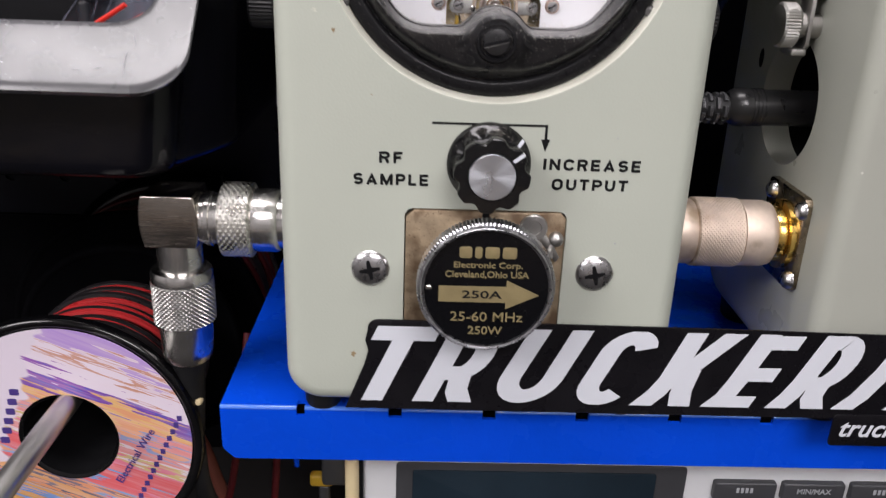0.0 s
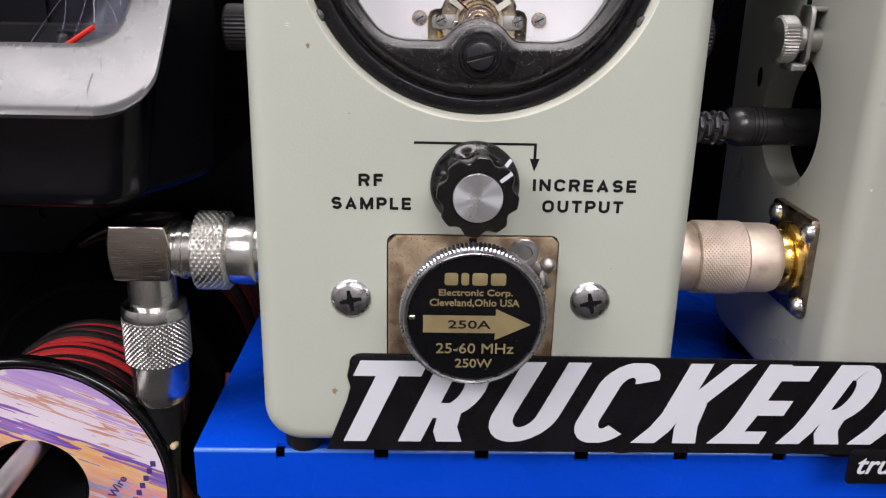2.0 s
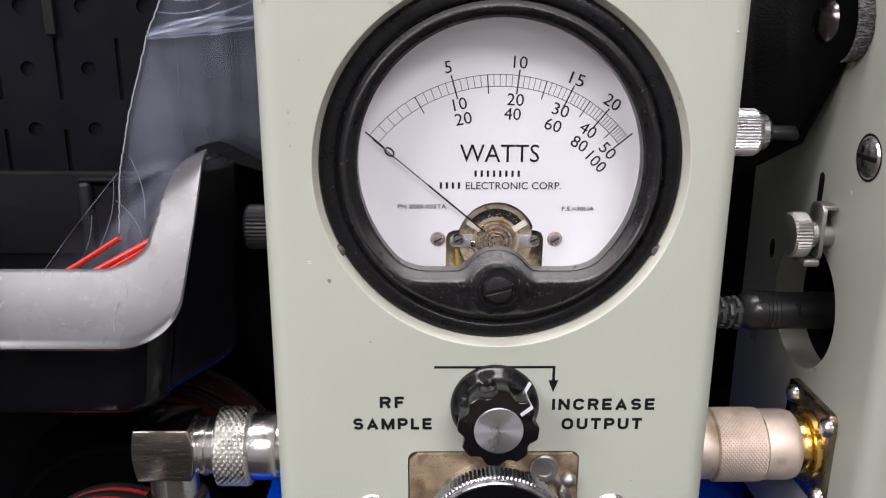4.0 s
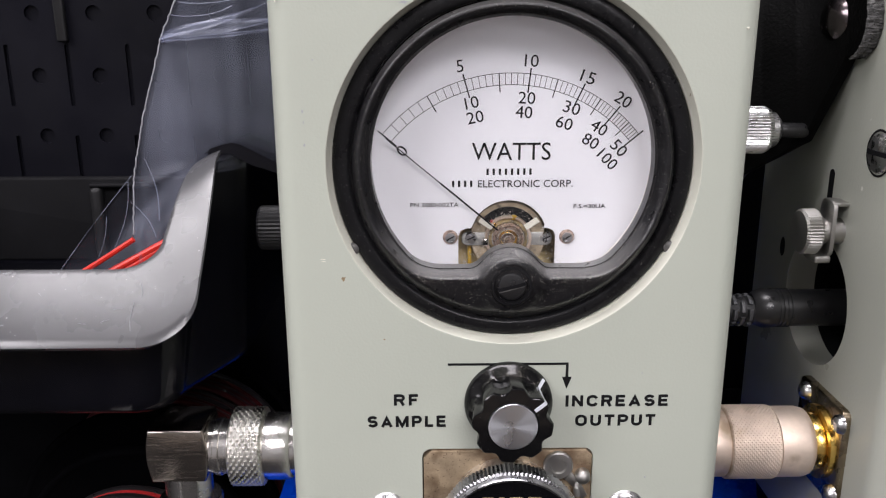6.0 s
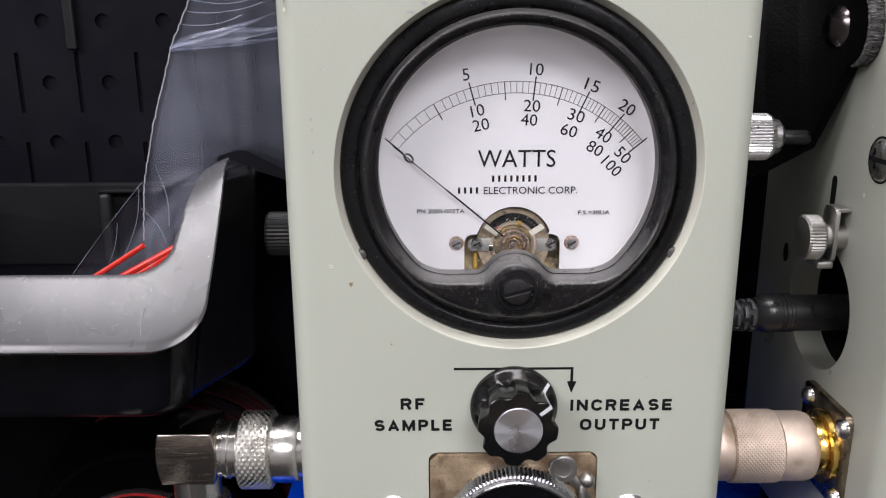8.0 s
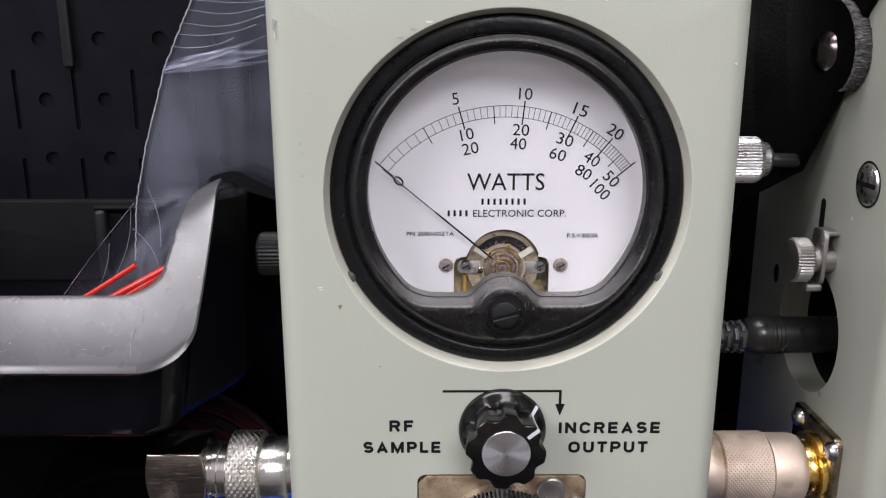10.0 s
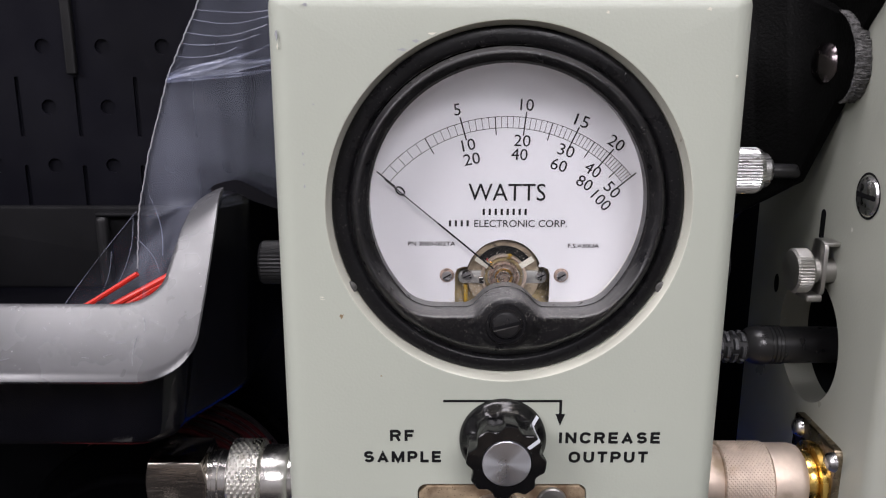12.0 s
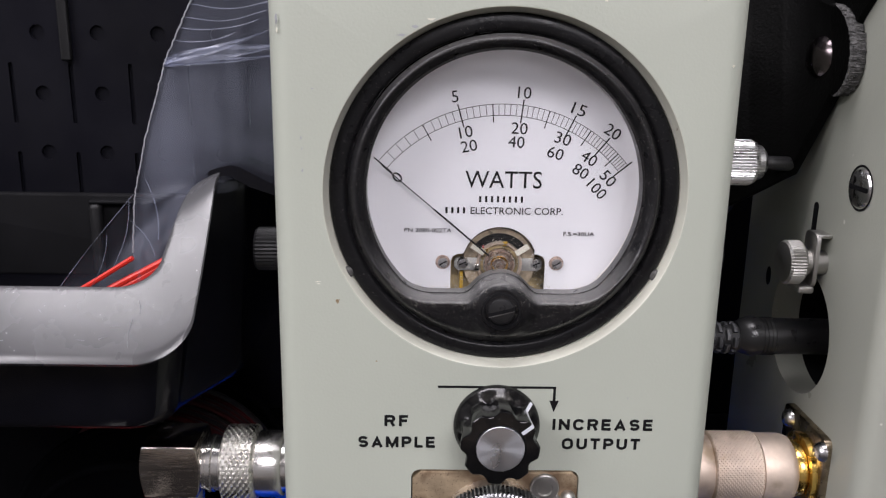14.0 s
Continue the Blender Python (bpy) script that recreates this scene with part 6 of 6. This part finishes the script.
# ---- spools of wire on rods ----
def spool(name, cx, cz, y0, depth, R, hub, coil, label, printed, turns):
    """A wire spool whose axis runs front to back, hung on a rod."""
    sp = thing(name, (cx, y0 + depth / 2, cz - R), label, "wire spool")
    for k, y in enumerate((y0, y0 + depth)):
        # all but the printed front flange take the shaded near-black
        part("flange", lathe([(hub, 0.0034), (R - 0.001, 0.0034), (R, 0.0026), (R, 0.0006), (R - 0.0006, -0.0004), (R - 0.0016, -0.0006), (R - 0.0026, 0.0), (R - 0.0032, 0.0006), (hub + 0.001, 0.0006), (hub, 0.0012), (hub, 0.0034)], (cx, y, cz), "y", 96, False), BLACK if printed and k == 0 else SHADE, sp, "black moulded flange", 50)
    part("hub", lathe([(hub, 0.0010), (hub, depth)], (cx, y0, cz), "y", 48, False), DARK, sp)
    if printed:
        me_bm = lathe([(hub + 0.0012, 0.0003), (R - 0.0034, 0.0003)], (0, 0, 0), "y", 96, False)
        lb = part("label", me_bm, PRINT, sp, "round label printed with coloured strands")
        lb.location = (cx, y0, cz)
        ly = y0 + 0.00015
        for k in range(6):
            a = radians(72)
            d = 0.0052 + 0.0034 * k
            part("maker_mark", slab(lambda q, px=cx - 0.0225 + d * math.cos(a), pz=cz - 0.0075 + d: rrect(px, px + 0.0028, pz, pz + 0.0022, 0.0004, q, 2), 0.0001, 0.00002, w0=ly, seg=1), VIOLET_INK, lb).matrix_parent_inverse = Matrix.Translation((-cx, -y0, -cz))
        part("lettering", glyphs("Electrical Wire", 0.0227, 0.0025, cx + 0.0195, cz - 0.0062, ly, 58.5, 0.012), VIOLET_INK, lb).matrix_parent_inverse = Matrix.Translation((-cx, -y0, -cz))
        for k in range(13):
            d = 0.0027 * k
            part("maker_line", slab(lambda q, px=cx + 0.0190 + d * 0.445, pz=cz - 0.0222 + d * 0.895: rrect(px, px + 0.0015, pz, pz + 0.0018, 0.0002, q, 2), 0.0001, 0.00002, w0=ly, seg=1), VIOLET_INK, lb).matrix_parent_inverse = Matrix.Translation((-cx, -y0, -cz))
    r = 0.00125
    rnd = random.Random(5)
    for k in range(turns):
        y = y0 + 0.0050 + (depth - 0.0075) * (k + 0.5) / turns
        rr = coil + rnd.uniform(-0.0010, 0.0012)
        tilt = rnd.uniform(-0.0016, 0.0016)
        bm = bmesh.new()
        rows = []
        for i in range(64):
            a = 2 * math.pi * i / 64
            c0 = Vector((cx + rr * math.cos(a), y + tilt * math.cos(a + k), cz + rr * math.sin(a)))
            rad = Vector((math.cos(a), 0, math.sin(a)))
            rows.append([bm.verts.new(c0 + r * (math.cos(2 * math.pi * j / 7) * rad + math.sin(2 * math.pi * j / 7) * Vector((0, 1, 0)))) for j in range(7)])
        for p, s in zip(rows, rows[1:] + rows[:1]):
            bridge(bm, p, s)
        # the rear spool's red turns take the shaded red
        part("wire_turn", bm, (RED if printed else SHADED_RED) if k % 2 == 0 else BLACKWIRE, sp)
    part("wound_core", lathe([(coil - 0.0015, 0.0036), (coil - 0.0015, depth - 0.0002)], (cx, y0, cz), "y", 48, False), BLACKWIRE, sp)
    return sp


spool("wire_spool", -0.1222, -0.0305, 0.0225, 0.0575, 0.0408, 0.0140, 0.0275, "spool of red and black wire with a colourful printed label", True, 20)
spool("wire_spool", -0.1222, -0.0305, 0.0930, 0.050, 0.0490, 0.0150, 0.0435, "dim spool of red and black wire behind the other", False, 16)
hook = thing("peg_rod", (-0.1215, 0.05, -0.0195), "plain galvanised rod that carries the wire spools", "rod")
part("rod", lathe([(0.0, -0.0560), (0.0028, -0.0556), (0.0034, -0.0545), (0.0034, PEG_Y)], (-0.1215, 0, -0.0187), "y", 32), ROD, hook)

# ---- multimeter and clutter below the shelf ----
dmm = thing("bench_multimeter", (0.08, 0.05, -0.135), "light grey bench multimeter with a dark display under the shelf", "multimeter")
DY = 0.0260
part("body", slab(lambda d: rrect(-0.0325, 0.200, -0.1250, -0.0370, 0.004, d, 5), 0.120, 0.0015, w0=DY, seg=3), LIGHT_GREY, dmm)
part("corner_guard", box(-0.0380, -0.0336, DY - 0.003, DY + 0.110, -0.1300, -0.0370, 0.0016), CREAM, dmm, "cream rubber corner guard")
part("guard_gap", box(-0.0336, -0.0325, DY - 0.0010, DY + 0.100, -0.1240, -0.0380, 0.0003), DARK, dmm)
part("display_frame", slab(lambda d: rrect(-0.0218, 0.0720, -0.0850, -0.0395, 0.0015, d, 4), 0.0010, 0.0004, w0=DY - 0.0006, seg=2), DARK_GREY, dmm)
part("display", slab(lambda d: rrect(-0.0165, 0.0620, -0.0800, -0.0420, 0.0010, d, 4), 0.0010, 0.0002, w0=DY - 0.0012, seg=2), SCREEN, dmm, "unlit dark liquid-crystal display")
for k, word in enumerate(("", "MIN/MAX", "")):
    x = 0.0810 + k * 0.0225
    b = part("button", slab(lambda d: rrect(x, x + 0.0205, -0.0510, -0.0440, 0.001, d, 4), 0.003, 0.0008, w0=DY - 0.0022, seg=3), DARK_GREY, dmm, "dark grey push button")
    if word:
        part("lettering", glyphs(word, 0.0112, 0.0020, x + 0.0102, -0.0468, DY - 0.00225, 0, 0.01), GREY_INK, b)
    else:
        for q in range(4):
            part("lettering_bar", box(x + 0.0072 + q * 0.0015, x + 0.0082 + q * 0.0015, DY - 0.00225, DY - 0.0020, -0.0478, -0.0458, 0.0001), GREY_INK, b)
for x in (-0.02, 0.17):
    part("foot", box(x, x + 0.016, DY + 0.01, DY + 0.10, -0.135, -0.1245, 0.001), RUBBER, dmm)
blk = thing("terminal_block", (-0.050, 0.06, -0.135), "small yellow terminal block beside the multimeter", "terminal block")
part("block_body", box(-0.0548, -0.0462, 0.0600, 0.0640, -0.0768, -0.0712, 0.0014), YELLOW, blk)
part("block_post", box(-0.0515, -0.0475, 0.0605, 0.064, -0.1255, -0.0765, 0.001), DARK_GREY, blk)
part("block_lug", box(-0.0499, -0.0408, 0.0570, 0.0605, -0.0739, -0.0600, 0.0015), DARK_GREY, blk, "dull grey lug")
part("block_base", box(-0.0600, -0.0410, 0.050, 0.078, -0.135, -0.1250, 0.0015), DARK_GREY, blk)
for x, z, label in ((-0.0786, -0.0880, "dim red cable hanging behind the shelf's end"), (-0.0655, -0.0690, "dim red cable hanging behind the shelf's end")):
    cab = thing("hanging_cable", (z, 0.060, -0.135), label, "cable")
    # shade behind the shelf is in this red
    part("cable", tube([(x, 0.078, -0.022), (x * 0.9 + z * 0.1, 0.066, -0.045), (x * 0.6 + z * 0.4, 0.060, -0.070), (z, 0.060, -0.100), (z + 0.002, 0.060, -0.1335)], 0.0014, 10), SHADED_RED, cab)
cab = thing("hanging_cable", (-0.080, 0.088, -0.135), "thick brown cable hanging below the wire spool", "cable")
part("cable", tube([(-0.120, 0.088, -0.045), (-0.107, 0.088, -0.066), (-0.1008, 0.088, -0.0803), (-0.0960, 0.088, -0.0980), (-0.0890, 0.088, -0.1180), (-0.080, 0.088, -0.1320)], 0.0026, 12), BROWN, cab)
cab = thing("hanging_cable", (-0.0592, 0.060, -0.0672), "short blue wire end hanging from the shelf", "cable")
part("cable", tube([(-0.0605, 0.068, SHELF_Z - 0.0011), (-0.0598, 0.064, -0.040), (-0.0592, 0.060, -0.0672)], 0.0010, 8), BLUE, cab)
